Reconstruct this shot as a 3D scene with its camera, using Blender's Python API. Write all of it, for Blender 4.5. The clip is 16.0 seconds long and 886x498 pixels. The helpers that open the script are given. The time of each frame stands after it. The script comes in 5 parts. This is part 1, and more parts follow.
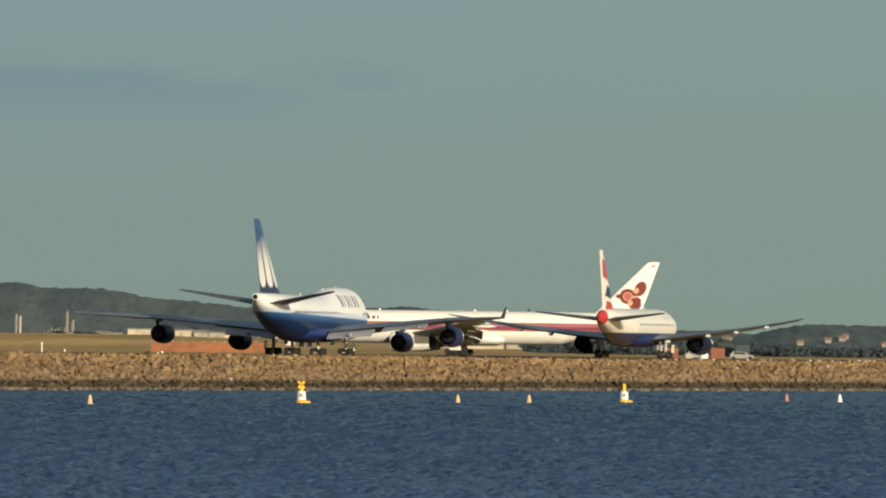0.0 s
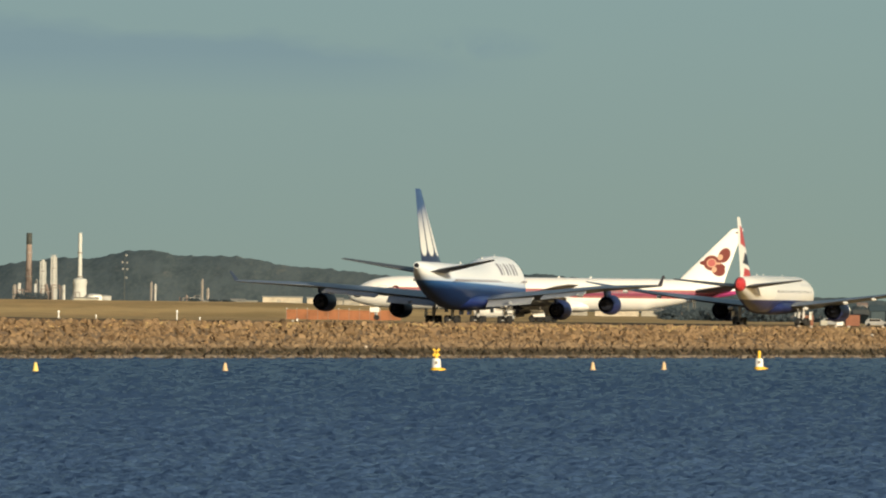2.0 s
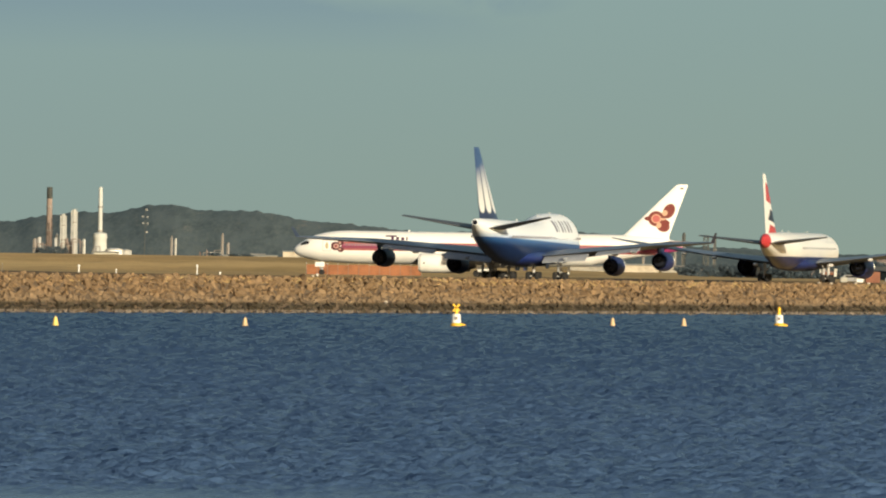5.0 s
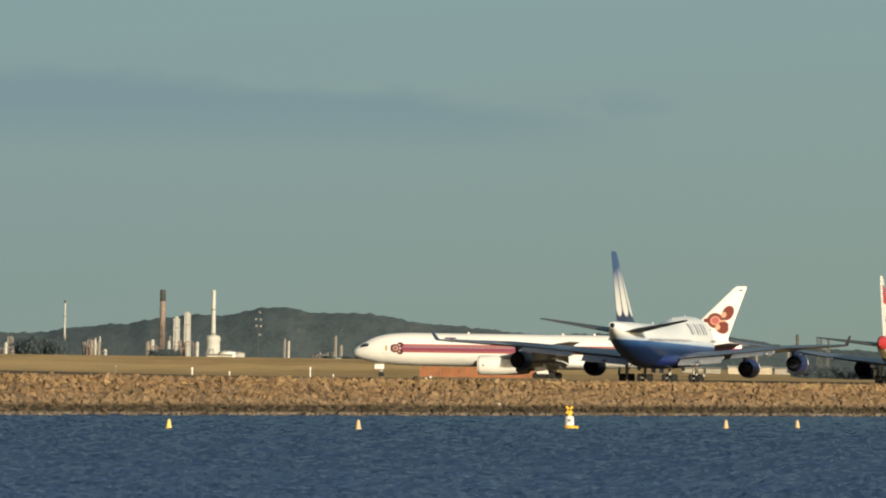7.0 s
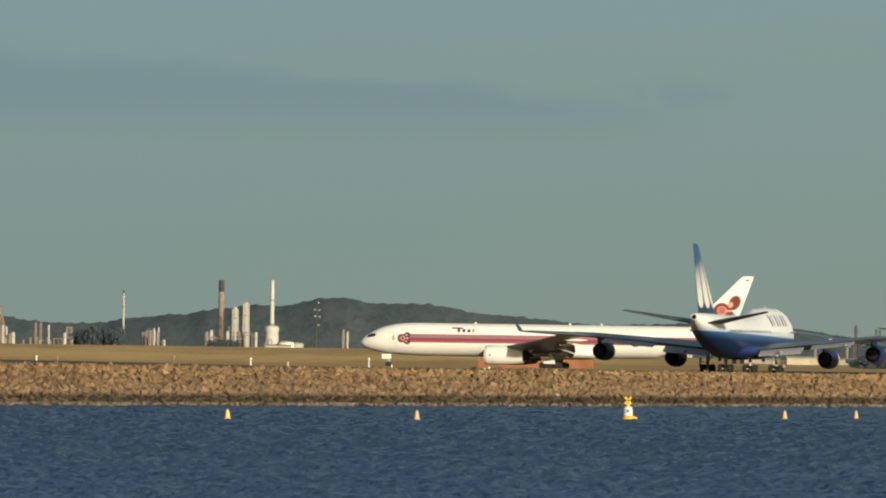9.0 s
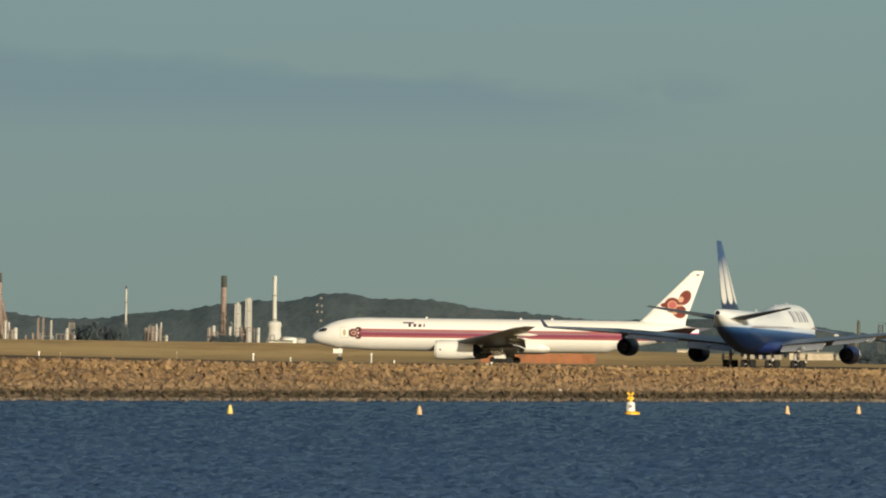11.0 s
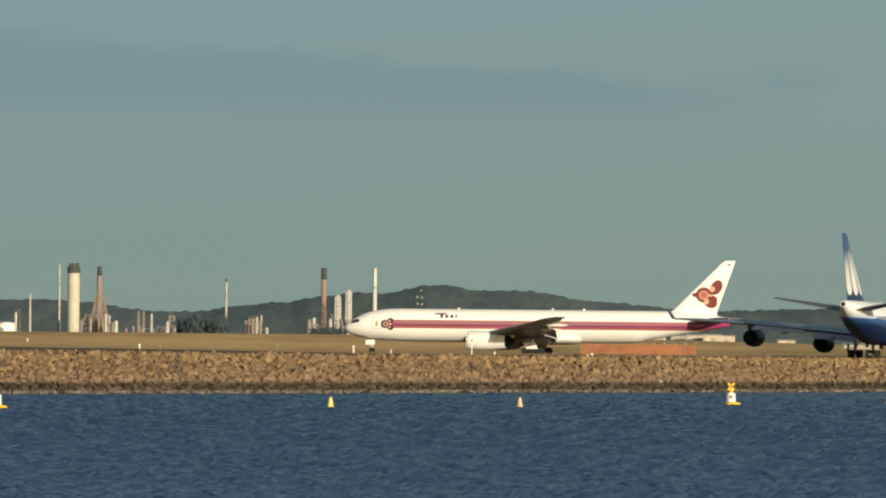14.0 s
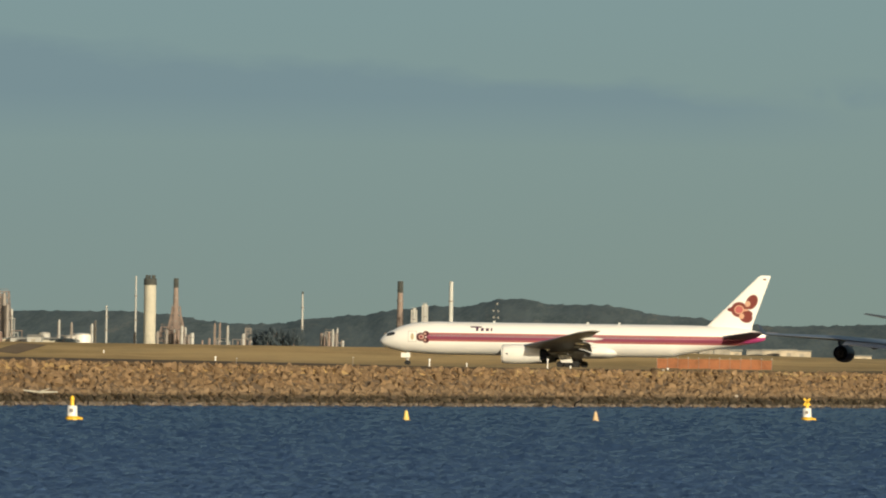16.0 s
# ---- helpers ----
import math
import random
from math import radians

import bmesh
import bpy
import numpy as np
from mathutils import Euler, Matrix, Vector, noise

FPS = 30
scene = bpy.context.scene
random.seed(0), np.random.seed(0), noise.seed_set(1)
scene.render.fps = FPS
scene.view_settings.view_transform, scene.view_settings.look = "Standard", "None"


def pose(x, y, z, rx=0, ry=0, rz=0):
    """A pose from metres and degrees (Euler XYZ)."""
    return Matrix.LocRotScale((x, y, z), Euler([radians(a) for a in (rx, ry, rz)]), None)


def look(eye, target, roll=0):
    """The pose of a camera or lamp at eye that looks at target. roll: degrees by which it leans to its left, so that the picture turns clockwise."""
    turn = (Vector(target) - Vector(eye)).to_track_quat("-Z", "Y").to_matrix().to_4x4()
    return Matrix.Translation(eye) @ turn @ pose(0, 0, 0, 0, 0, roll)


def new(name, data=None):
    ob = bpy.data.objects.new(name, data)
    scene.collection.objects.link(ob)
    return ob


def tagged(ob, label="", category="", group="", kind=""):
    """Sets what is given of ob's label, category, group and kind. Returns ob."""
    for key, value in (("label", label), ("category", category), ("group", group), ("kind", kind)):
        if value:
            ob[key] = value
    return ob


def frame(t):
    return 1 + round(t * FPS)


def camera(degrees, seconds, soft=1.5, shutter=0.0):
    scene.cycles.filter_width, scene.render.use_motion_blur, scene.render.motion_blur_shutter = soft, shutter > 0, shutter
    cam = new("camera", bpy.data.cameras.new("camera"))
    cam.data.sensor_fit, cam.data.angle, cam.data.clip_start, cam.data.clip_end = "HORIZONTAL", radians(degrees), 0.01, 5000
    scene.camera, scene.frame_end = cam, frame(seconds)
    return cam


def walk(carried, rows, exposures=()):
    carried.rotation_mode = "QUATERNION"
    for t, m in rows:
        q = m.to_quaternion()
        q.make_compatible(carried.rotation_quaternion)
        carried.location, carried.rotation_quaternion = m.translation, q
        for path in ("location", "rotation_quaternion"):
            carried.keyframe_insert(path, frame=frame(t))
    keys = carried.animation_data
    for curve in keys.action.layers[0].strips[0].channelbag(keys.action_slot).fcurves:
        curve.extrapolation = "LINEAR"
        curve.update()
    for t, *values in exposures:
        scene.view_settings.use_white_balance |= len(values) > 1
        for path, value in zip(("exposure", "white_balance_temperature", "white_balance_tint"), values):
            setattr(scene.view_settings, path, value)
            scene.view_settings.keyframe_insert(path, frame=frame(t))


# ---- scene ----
EYE = 6.3          # the camera's height over the water, m
cam = camera(6.5795, 16.0, soft=2.0)

# seconds, pan to the right, tilt up, roll (degrees): a long lens on a tripod, panned by hand
PAN = [
    (0, 1.0390, 0.6813, 0.770),
    (0.5, 0.5814, 0.7050, 0.858),
    (1, 0.2179, 0.5974, 0.786),
    (1.5, 0.0636, 0.4451, 0.725),
    (2, 0.0404, 0.4264, 0.691),
    (2.5, 0.0286, 0.6327, 0.820),
    (3, 0.3340, 0.4047, 0.802),
    (3.2, 0.3101, 0.3526, 0.800),
    (5.3, -0.2834, 0.0838, 0.875),
    (5.5, -0.4338, 0.1020, 0.849),
    (6, -0.5577, 0.3878, 0.972),
    (6.5, -0.8641, 0.5849, 0.914),
    (7, -0.9571, 0.8410, 0.815),
    (7.5, -1.2548, 0.8646, 0.842),
    (8, -1.3611, 0.8102, 0.842),
    (8.5, -1.3038, 0.7795, 0.933),
    (8.7, -1.3982, 0.7666, 0.833),
    (10.8, -1.3386, 0.7591, 0.874),
    (11, -1.4093, 0.7298, 0.809),
    (11.5, -1.6450, 1.0185, 0.712),
    (12, -1.9138, 0.8106, 0.781),
    (12.5, -2.0120, 0.5879, 0.848),
    (13, -2.1909, 0.4769, 0.825),
    (13.5, -2.2512, 0.6635, 0.793),
    (14, -2.1511, 0.6587, 0.580),
    (14.5, -2.4262, 0.6705, 0.564),
    (15, -2.7632, 0.8830, 0.657),
    (15.5, -2.8114, 0.7715, 0.742),
    (16, -2.7207, 0.7526, 0.886),
]
walk(cam, [(t, pose(0, 0, EYE, 90 + tilt, 0, -pan) @ pose(0, 0, 0, 0, 0, roll)) for t, pan, tilt, roll in PAN],
     exposures=[(0, 0.03), (1, 0.05), (2, 0.17), (3, 0.17), (5.5, 0.24), (6.5, 0.23), (7, 0.13), (7.5, 0.04), (8, 0.02), (11, -0.03), (12, -0.04), (12.5, -0.02), (13, 0.06), (13.5, 0.06), (14.5, 0.04), (15.5, 0.0), (16, -0.02)])

# ---- world and sun ----
SUN_TURN, SUN_UP = 30.0, 11.5     # degrees: to the right of straight behind the camera, and over the horizon
world = bpy.data.worlds.new("world")
scene.world = world
world.use_nodes = True
wn = world.node_tree.nodes
sky = wn.new("ShaderNodeTexSky")
sky.sky_type = "NISHITA"
sky.sun_disc = False
sky.sun_elevation = radians(SUN_UP)
sky.sun_rotation = radians(180 - SUN_TURN)
sky.dust_density = 2.5
wn["Background"].inputs["Strength"].default_value = 0.09
world.node_tree.links.new(sky.outputs["Color"], wn["Background"].inputs["Color"])
sun = new("sun", bpy.data.lights.new("sun", "SUN"))
sun.data.energy = 4.8
sun.data.angle = radians(0.6)
sun.data.color = (1.0, 0.88, 0.66)
to_sun = Vector((math.sin(radians(SUN_TURN)) * math.cos(radians(SUN_UP)), -math.cos(radians(SUN_TURN)) * math.cos(radians(SUN_UP)), math.sin(radians(SUN_UP))))
sun.matrix_world = look((0, 0, 400), Vector((0, 0, 400)) - to_sun)


# ---- node helpers ----
class Tree:
    """Short writing for the nodes of one material."""

    def __init__(self, name):
        self.mat = bpy.data.materials.new(name)
        self.mat.use_nodes = True
        self.n, self.l = self.mat.node_tree.nodes, self.mat.node_tree.links
        self.bsdf = self.n["Principled BSDF"]
        self.space = self.n.new("ShaderNodeTexCoord").outputs["Object"]
        self.xyz = None

    def put(self, socket, value):
        if isinstance(value, bpy.types.NodeSocket):
            self.l.new(value, socket)
        elif isinstance(value, tuple) and len(value) == 3 and socket.type == "RGBA":
            socket.default_value = (*value, 1)
        else:
            socket.default_value = value

    def math(self, op, a, b=0.0, c=0.0):
        node = self.n.new("ShaderNodeMath")
        node.operation = op
        for i, v in enumerate((a, b, c)):
            self.put(node.inputs[i], v)
        return node.outputs[0]

    def axis(self, i):
        if self.xyz is None:
            self.xyz = self.n.new("ShaderNodeSeparateXYZ")
            self.l.new(self.space, self.xyz.inputs[0])
        return self.xyz.outputs[i]

    def noise(self, scale, detail=4.0, rough=0.6, stretch=None, space=None):
        node = self.n.new("ShaderNodeTexNoise")
        node.inputs["Scale"].default_value, node.inputs["Detail"].default_value, node.inputs["Roughness"].default_value = scale, detail, rough
        src = space or self.space
        if stretch:
            m = self.n.new("ShaderNodeMapping")
            m.inputs["Scale"].default_value = stretch
            self.l.new(src, m.inputs["Vector"])
            src = m.outputs[0]
        self.l.new(src, node.inputs["Vector"])
        return node.outputs["Fac"]

    def step(self, v, lo, hi):
        node = self.n.new("ShaderNodeMapRange")
        node.clamp = True
        for i, q in enumerate((v, lo, hi, 0.0, 1.0)):
            self.put(node.inputs[i], q)
        return node.outputs[0]

    def mix(self, fac, a, b):
        node = self.n.new("ShaderNodeMix")
        node.data_type = "RGBA"
        self.put(node.inputs[0], fac)
        self.put(node.inputs[6], a)
        self.put(node.inputs[7], b)
        return node.outputs[2]

    def blob(self, cx, cz, rx, rz, soft=0.08, turn=0.0):
        """1 inside an ellipse in the x-z plane, 0 outside."""
        dx, dz = self.math("SUBTRACT", self.axis(0), cx), self.math("SUBTRACT", self.axis(2), cz)
        c, s = math.cos(radians(turn)), math.sin(radians(turn))
        u = self.math("ADD", self.math("MULTIPLY", dx, c / rx), self.math("MULTIPLY", dz, s / rx))
        v = self.math("ADD", self.math("MULTIPLY", dx, -s / rz), self.math("MULTIPLY", dz, c / rz))
        r = self.math("SQRT", self.math("ADD", self.math("MULTIPLY", u, u), self.math("MULTIPLY", v, v)))
        return self.step(r, 1 + soft, 1 - soft)

    def box(self, x0, x1, z0, z1, soft=0.04):
        a = self.math("MULTIPLY", self.step(self.axis(0), x0 - soft, x0 + soft), self.step(self.axis(0), x1 + soft, x1 - soft))
        b = self.math("MULTIPLY", self.step(self.axis(2), z0 - soft, z0 + soft), self.step(self.axis(2), z1 + soft, z1 - soft))
        return self.math("MULTIPLY", a, b)

    def bump(self, height, strength=0.4, dist=0.1):
        node = self.n.new("ShaderNodeBump")
        node.inputs["Strength"].default_value, node.inputs["Distance"].default_value = strength, dist
        self.put(node.inputs["Height"], height)
        self.l.new(node.outputs[0], self.bsdf.inputs["Normal"])

    def done(self, colour, rough=0.6, metal=0.0, spec=0.5):
        for key, v in (("Base Color", colour), ("Roughness", rough), ("Metallic", metal), ("Specular IOR Level", spec)):
            self.put(self.bsdf.inputs[key], v)
        return self.mat


def worn(name, colour, rough=0.5, metal=0.0, scale=0.8, amount=0.25, dirt=None, spec=0.5):
    """A plain painted or metal surface with stains at two scales."""
    t = Tree(name)
    dark = dirt or tuple(v * (1 - amount) for v in colour)
    big = t.noise(scale, 5, 0.65)
    fine = t.noise(scale * 9, 3, 0.6)
    f = t.step(t.math("ADD", t.math("MULTIPLY", big, 0.7), t.math("MULTIPLY", fine, 0.3)), 0.42, 0.68)
    return t.done(t.mix(f, colour, dark), t.math("ADD", t.math("MULTIPLY", fine, 0.15), rough - 0.07), metal, spec)


# ---- materials ----
def sky_material():
    """Hazy evening sky: grey-green low down, bluer above, a darker bank of cloud across."""
    t = Tree("sky_backdrop")
    z = t.axis(2)
    up = t.step(z, 0.0, 330.0)
    x = t.axis(0)
    across = t.step(x, -620.0, 460.0)
    base = t.mix(up, t.mix(across, (0.226, 0.298, 0.270), (0.235, 0.302, 0.250)), t.mix(across, (0.221, 0.342, 0.368), (0.229, 0.344, 0.350)))
    ragged = t.math("MULTIPLY", t.math("SUBTRACT", t.noise(0.012, 4, 0.55, (1, 1, 3)), 0.5), 34.0)
    top = t.math("ADD", t.math("SUBTRACT", 165.0, t.math("MULTIPLY", x, 0.072)), ragged)
    bank = t.math("MULTIPLY", t.step(z, 136, 166), t.step(t.math("SUBTRACT", z, top), 5.0, -8.0))
    bank = t.math("MULTIPLY", bank, t.step(x, 60.0, -60.0))
    tuft = t.math("MULTIPLY", t.blob(20.0, 172.0, 34.0, 8.0, 0.6), t.step(t.noise(0.03, 4, 0.6), 0.3, 0.6))
    base = t.mix(t.math("MULTIPLY", t.math("MAXIMUM", bank, t.math("MULTIPLY", tuft, 0.8)), 0.74), base, (0.186, 0.272, 0.305))
    soft = t.step(t.noise(0.008, 4, 0.55, (1, 1, 5)), 0.35, 0.75)
    base = t.mix(t.math("MULTIPLY", soft, 0.10), base, (0.215, 0.30, 0.30))
    t.put(t.bsdf.inputs["Emission Color"], base)
    t.bsdf.inputs["Emission Strength"].default_value = 0.97
    return t.done((0, 0, 0), 1.0, 0, 0)


def water_material():
    t = Tree("bay_water")
    t.bsdf.inputs["IOR"].default_value = 1.33
    a = t.noise(2.2, 4, 0.65, (1.0, 0.6, 1.0))
    b = t.noise(0.5, 4, 0.6, (1.0, 0.5, 1.0))
    t.bump(t.math("ADD", t.math("MULTIPLY", a, 0.5), b), 1.0, 0.16)
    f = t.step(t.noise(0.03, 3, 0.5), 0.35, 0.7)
    # Near water's brightness is put into the colour; deep is the darker far tone.
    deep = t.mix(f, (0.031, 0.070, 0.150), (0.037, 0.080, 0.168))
    near_bright = t.mix(f, (0.060, 0.112, 0.212), (0.068, 0.124, 0.232))
    return t.done(t.mix(t.step(t.axis(1), 760.0, 330.0), deep, near_bright), 0.25, 0, 0.05)


def ground_material():
    """Dry airfield grass with worn and greener patches."""
    t = Tree("dry_grass")
    big, mid, fine = t.noise(0.02, 4, 0.6), t.noise(0.15, 4, 0.6), t.noise(2.0, 3, 0.7)
    c = t.mix(t.step(big, 0.4, 0.62), (0.50, 0.340, 0.150), (0.40, 0.280, 0.122))
    c = t.mix(t.math("MULTIPLY", t.step(mid, 0.5, 0.7), 0.5), c, (0.26, 0.20, 0.10))
    c = t.mix(t.math("MULTIPLY", t.step(fine, 0.45, 0.75), 0.4), c, (0.12, 0.10, 0.05))
    mown = t.noise(0.05, 4, 0.65, (0.25, 1.6, 1.0))
    c = t.mix(t.math("MULTIPLY", t.step(mown, 0.48, 0.62), 0.55), c, (0.58, 0.42, 0.20))
    c = t.mix(t.math("MULTIPLY", t.step(mown, 0.46, 0.34), 0.5), c, (0.27, 0.19, 0.09))
    t.bump(fine, 0.6, 0.1)
    return t.done(c, 0.95, 0, 0.1)


def rock_material(name):
    """Sandstone blocks: every piece its own shade, algae and wet stone near the waterline."""
    t = Tree(name)
    if name == "armour_rock":
        r = t.n.new("ShaderNodeObjectInfo").outputs["Random"]
    else:
        r = t.n.new("ShaderNodeNewGeometry").outputs["Random Per Island"]
    pos = t.n.new("ShaderNodeNewGeometry").outputs["Position"]
    sep = t.n.new("ShaderNodeSeparateXYZ")
    t.l.new(pos, sep.inputs[0])
    fine, mid = t.noise(3.0, 5, 0.7, space=pos), t.noise(0.5, 4, 0.6, space=pos)
    c = t.mix(r, (0.123, 0.080, 0.043), (0.296, 0.197, 0.106))
    c = t.mix(t.math("MULTIPLY", t.step(mid, 0.5, 0.68), 0.6), c, (0.215, 0.145, 0.082))
    c = t.mix(t.math("MULTIPLY", t.step(fine, 0.5, 0.75), 0.55), c, (0.13, 0.10, 0.065))
    grain = t.noise(1.4, 4, 0.7, space=pos)
    c = t.mix(t.math("MULTIPLY", t.step(grain, 0.55, 0.68), 0.5), c, (0.40, 0.30, 0.195))
    c = t.mix(t.math("MULTIPLY", t.step(grain, 0.42, 0.30), 0.5), c, (0.150, 0.078, 0.046))
    c = t.mix(t.math("MULTIPLY", t.step(t.noise(0.12, 4, 0.6, space=pos), 0.42, 0.62), 0.35), c, (0.165, 0.112, 0.062))
    wave = t.math("ADD", sep.outputs[2], t.math("MULTIPLY", t.math("SUBTRACT", mid, 0.5), 0.5))
    c = t.mix(t.math("MULTIPLY", t.step(wave, 2.3, 1.5), 0.4), c, (0.225, 0.175, 0.120))
    wet = t.step(wave, 1.4, 1.0)
    c = t.mix(wet, c, (0.045, 0.036, 0.022))
    c = t.mix(t.math("MULTIPLY", t.math("MULTIPLY", t.step(wave, 0.40, 0.30), t.step(mid, 0.36, 0.54)), 0.8), c, (0.22, 0.185, 0.15))
    t.bump(t.math("ADD", fine, mid), 0.7, 0.2)
    return t.done(c, t.math("SUBTRACT", 0.92, t.math("MULTIPLY", wet, 0.3)), 0, 0.25)


def foliage_material(name, a, b):
    t = Tree(name)
    r = t.n.new("ShaderNodeNewGeometry").outputs["Random Per Island"]
    c = t.mix(t.noise(0.02, 4, 0.6), a, b)
    c = t.mix(t.math("MULTIPLY", r, 0.5), c, tuple(v * 0.72 for v in a))
    return t.done(c, 0.9, 0, 0.1)


M_SKY, M_WATER, M_GRASS = sky_material(), water_material(), ground_material()
M_ROCK, M_ROCKS = rock_material("armour_rock"), rock_material("armour_rocks_far")
M_ASPHALT = worn("asphalt", (0.066, 0.057, 0.046), 0.95, 0, 0.2, spec=0.08)


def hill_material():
    """Grey-green bush, blued by distance haze put into the colour, with darker gullies and a few pale rocky spots."""
    t = Tree("hazed_bush_on_hills")
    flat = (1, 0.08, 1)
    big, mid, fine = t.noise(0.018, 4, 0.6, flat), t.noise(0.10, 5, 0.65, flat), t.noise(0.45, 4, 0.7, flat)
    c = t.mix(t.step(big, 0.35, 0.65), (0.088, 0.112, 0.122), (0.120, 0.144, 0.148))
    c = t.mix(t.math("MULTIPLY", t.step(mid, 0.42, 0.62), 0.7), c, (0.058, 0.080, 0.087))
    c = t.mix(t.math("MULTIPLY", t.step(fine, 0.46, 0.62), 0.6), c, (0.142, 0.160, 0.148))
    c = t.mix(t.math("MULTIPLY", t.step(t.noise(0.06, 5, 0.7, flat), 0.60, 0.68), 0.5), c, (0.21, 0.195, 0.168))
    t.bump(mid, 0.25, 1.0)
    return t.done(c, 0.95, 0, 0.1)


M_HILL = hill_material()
# The leaves' blue-grey has the haze of distance mixed into it.
M_TREES = foliage_material("hazed_scrub", (0.066, 0.092, 0.112), (0.080, 0.104, 0.120))
M_TYRE = worn("tyre_rubber", (0.018, 0.018, 0.018), 0.9)
M_METAL = worn("bare_metal", (0.42, 0.42, 0.40), 0.35, 0.9)
M_STRUT = worn("gear_grey_paint", (0.45, 0.44, 0.42), 0.45)
M_DARK = worn("sooty_dark", (0.010, 0.012, 0.020), 0.75, spec=0.15)
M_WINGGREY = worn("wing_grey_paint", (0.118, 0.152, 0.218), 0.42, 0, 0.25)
M_TAILGREY = worn("tailplane_dark_grey", (0.075, 0.080, 0.085), 0.5, 0, 0.25)
M_GLASS = worn("cockpit_glass", (0.01, 0.012, 0.015), 0.12)
M_WHITE = worn("white_paint", (0.78, 0.77, 0.72), 0.35, 0, 0.2, 0.10)
M_NAVY = worn("navy_paint", (0.016, 0.026, 0.10), 0.45, spec=0.2)
M_REDTAIL = worn("red_paint", (0.44, 0.038, 0.042), 0.4)
M_YELLOW = worn("buoy_yellow", (0.85, 0.50, 0.03), 0.5)
M_ORANGE = worn("orange_mesh", (0.31, 0.125, 0.055), 0.9, 0, 0.4, 0.45)
M_CONCRETE = worn("pale_concrete", (0.47, 0.45, 0.37), 0.85, 0, 0.05)
M_STACKBROWN = worn("brown_brick_stack", (0.245, 0.190, 0.160), 0.9, 0, 0.05)
M_STACKDARK = worn("sooty_stack_top", (0.055, 0.06, 0.055), 0.9, 0, 0.05)
M_STEEL = worn("weathered_steel", (0.25, 0.225, 0.20), 0.6, 0.2, 0.05)
# The panes' pale base colour stands in for bright sky mirrored in them.
M_WINDOW = worn("sky_pale_cabin_glass", (0.26, 0.23, 0.24), 0.12)
M_RAMP = worn("worn_brown_asphalt", (0.19, 0.145, 0.098), 0.95, 0, 0.2, spec=0.05)
M_TRACK = worn("brown_tarmac", (0.150, 0.112, 0.076), 0.95, 0, 0.2, spec=0.05)
M_WINGTWIN = worn("twin_wing_grey", (0.26, 0.265, 0.27), 0.42, 0, 0.25)
M_SILVER = worn("silver_car_paint", (0.27, 0.27, 0.265), 0.4)
M_ROOFRED = worn("faded_tile_roof", (0.24, 0.17, 0.14), 0.8)
M_FARSTEEL = worn("dull_far_steel", (0.072, 0.078, 0.074), 0.8, 0, 0.2)
M_PIPE = worn("pale_vessel_paint", (0.43, 0.43, 0.40), 0.6, 0, 0.05)


def blue_fuselage():
    """White over blue, the blue darker towards the belly, with a fine gold line between."""
    t = Tree("white_and_blue_fuselage")
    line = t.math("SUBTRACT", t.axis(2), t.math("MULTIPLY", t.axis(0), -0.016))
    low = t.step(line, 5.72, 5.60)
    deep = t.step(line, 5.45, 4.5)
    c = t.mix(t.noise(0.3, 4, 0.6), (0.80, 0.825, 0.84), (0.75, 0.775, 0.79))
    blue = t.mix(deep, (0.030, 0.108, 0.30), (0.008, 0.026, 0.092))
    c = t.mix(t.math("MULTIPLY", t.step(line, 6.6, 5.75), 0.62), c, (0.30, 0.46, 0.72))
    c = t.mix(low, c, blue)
    # the airline's name stands as six plain dark bars
    for i, (w, h) in enumerate(((1.3, 1.75), (0.5, 1.7), (1.2, 1.75), (0.75, 1.7), (1.25, 1.75), (1.0, 1.7))):
        c = t.mix(t.box(9.5 + i * 2.15, 9.5 + i * 2.15 + w, 7.15, 7.15 + h, 0.12), c, (0.15, 0.13, 0.17))
    return t.done(c, 0.3, 0, 0.5)


def blue_fin():
    """White fin, blue at the top, with fine dark-blue curves running up it."""
    t = Tree("white_and_blue_fin")
    x, z = t.axis(0), t.axis(2)
    lead = t.math("ADD", t.math("MULTIPLY", t.math("SUBTRACT", z, 8.6), -1.22), -19.5)
    chord = t.math("ADD", t.math("MULTIPLY", t.math("SUBTRACT", z, 8.6), -0.80), 13.2)
    u = t.math("DIVIDE", t.math("SUBTRACT", lead, x), chord)
    c = t.mix(t.noise(0.4, 3, 0.5), (0.78, 0.78, 0.75), (0.70, 0.71, 0.70))
    # four petals, rounded at the foot, with a dark line between each two
    v = t.math("SUBTRACT", t.math("MULTIPLY", t.math("FRACT", t.math("DIVIDE", t.math("ADD", u, 0.01), 0.325)), 2.0), 1.0)
    v = t.math("ABSOLUTE", v)
    c = t.mix(t.step(v, 0.74, 0.90), c, (0.012, 0.022, 0.07))
    foot = t.math("SUBTRACT", z, t.math("MULTIPLY", t.math("POWER", v, 3.0), 1.7))
    c = t.mix(t.math("POWER", t.step(t.math("ADD", z, t.math("MULTIPLY", u, 1.8)), 12.6, 18.0), 1.7), c, (0.030, 0.070, 0.19))
    c = t.mix(t.step(foot, 9.85, 9.55), c, (0.012, 0.026, 0.08))
    return t.done(c, 0.32)


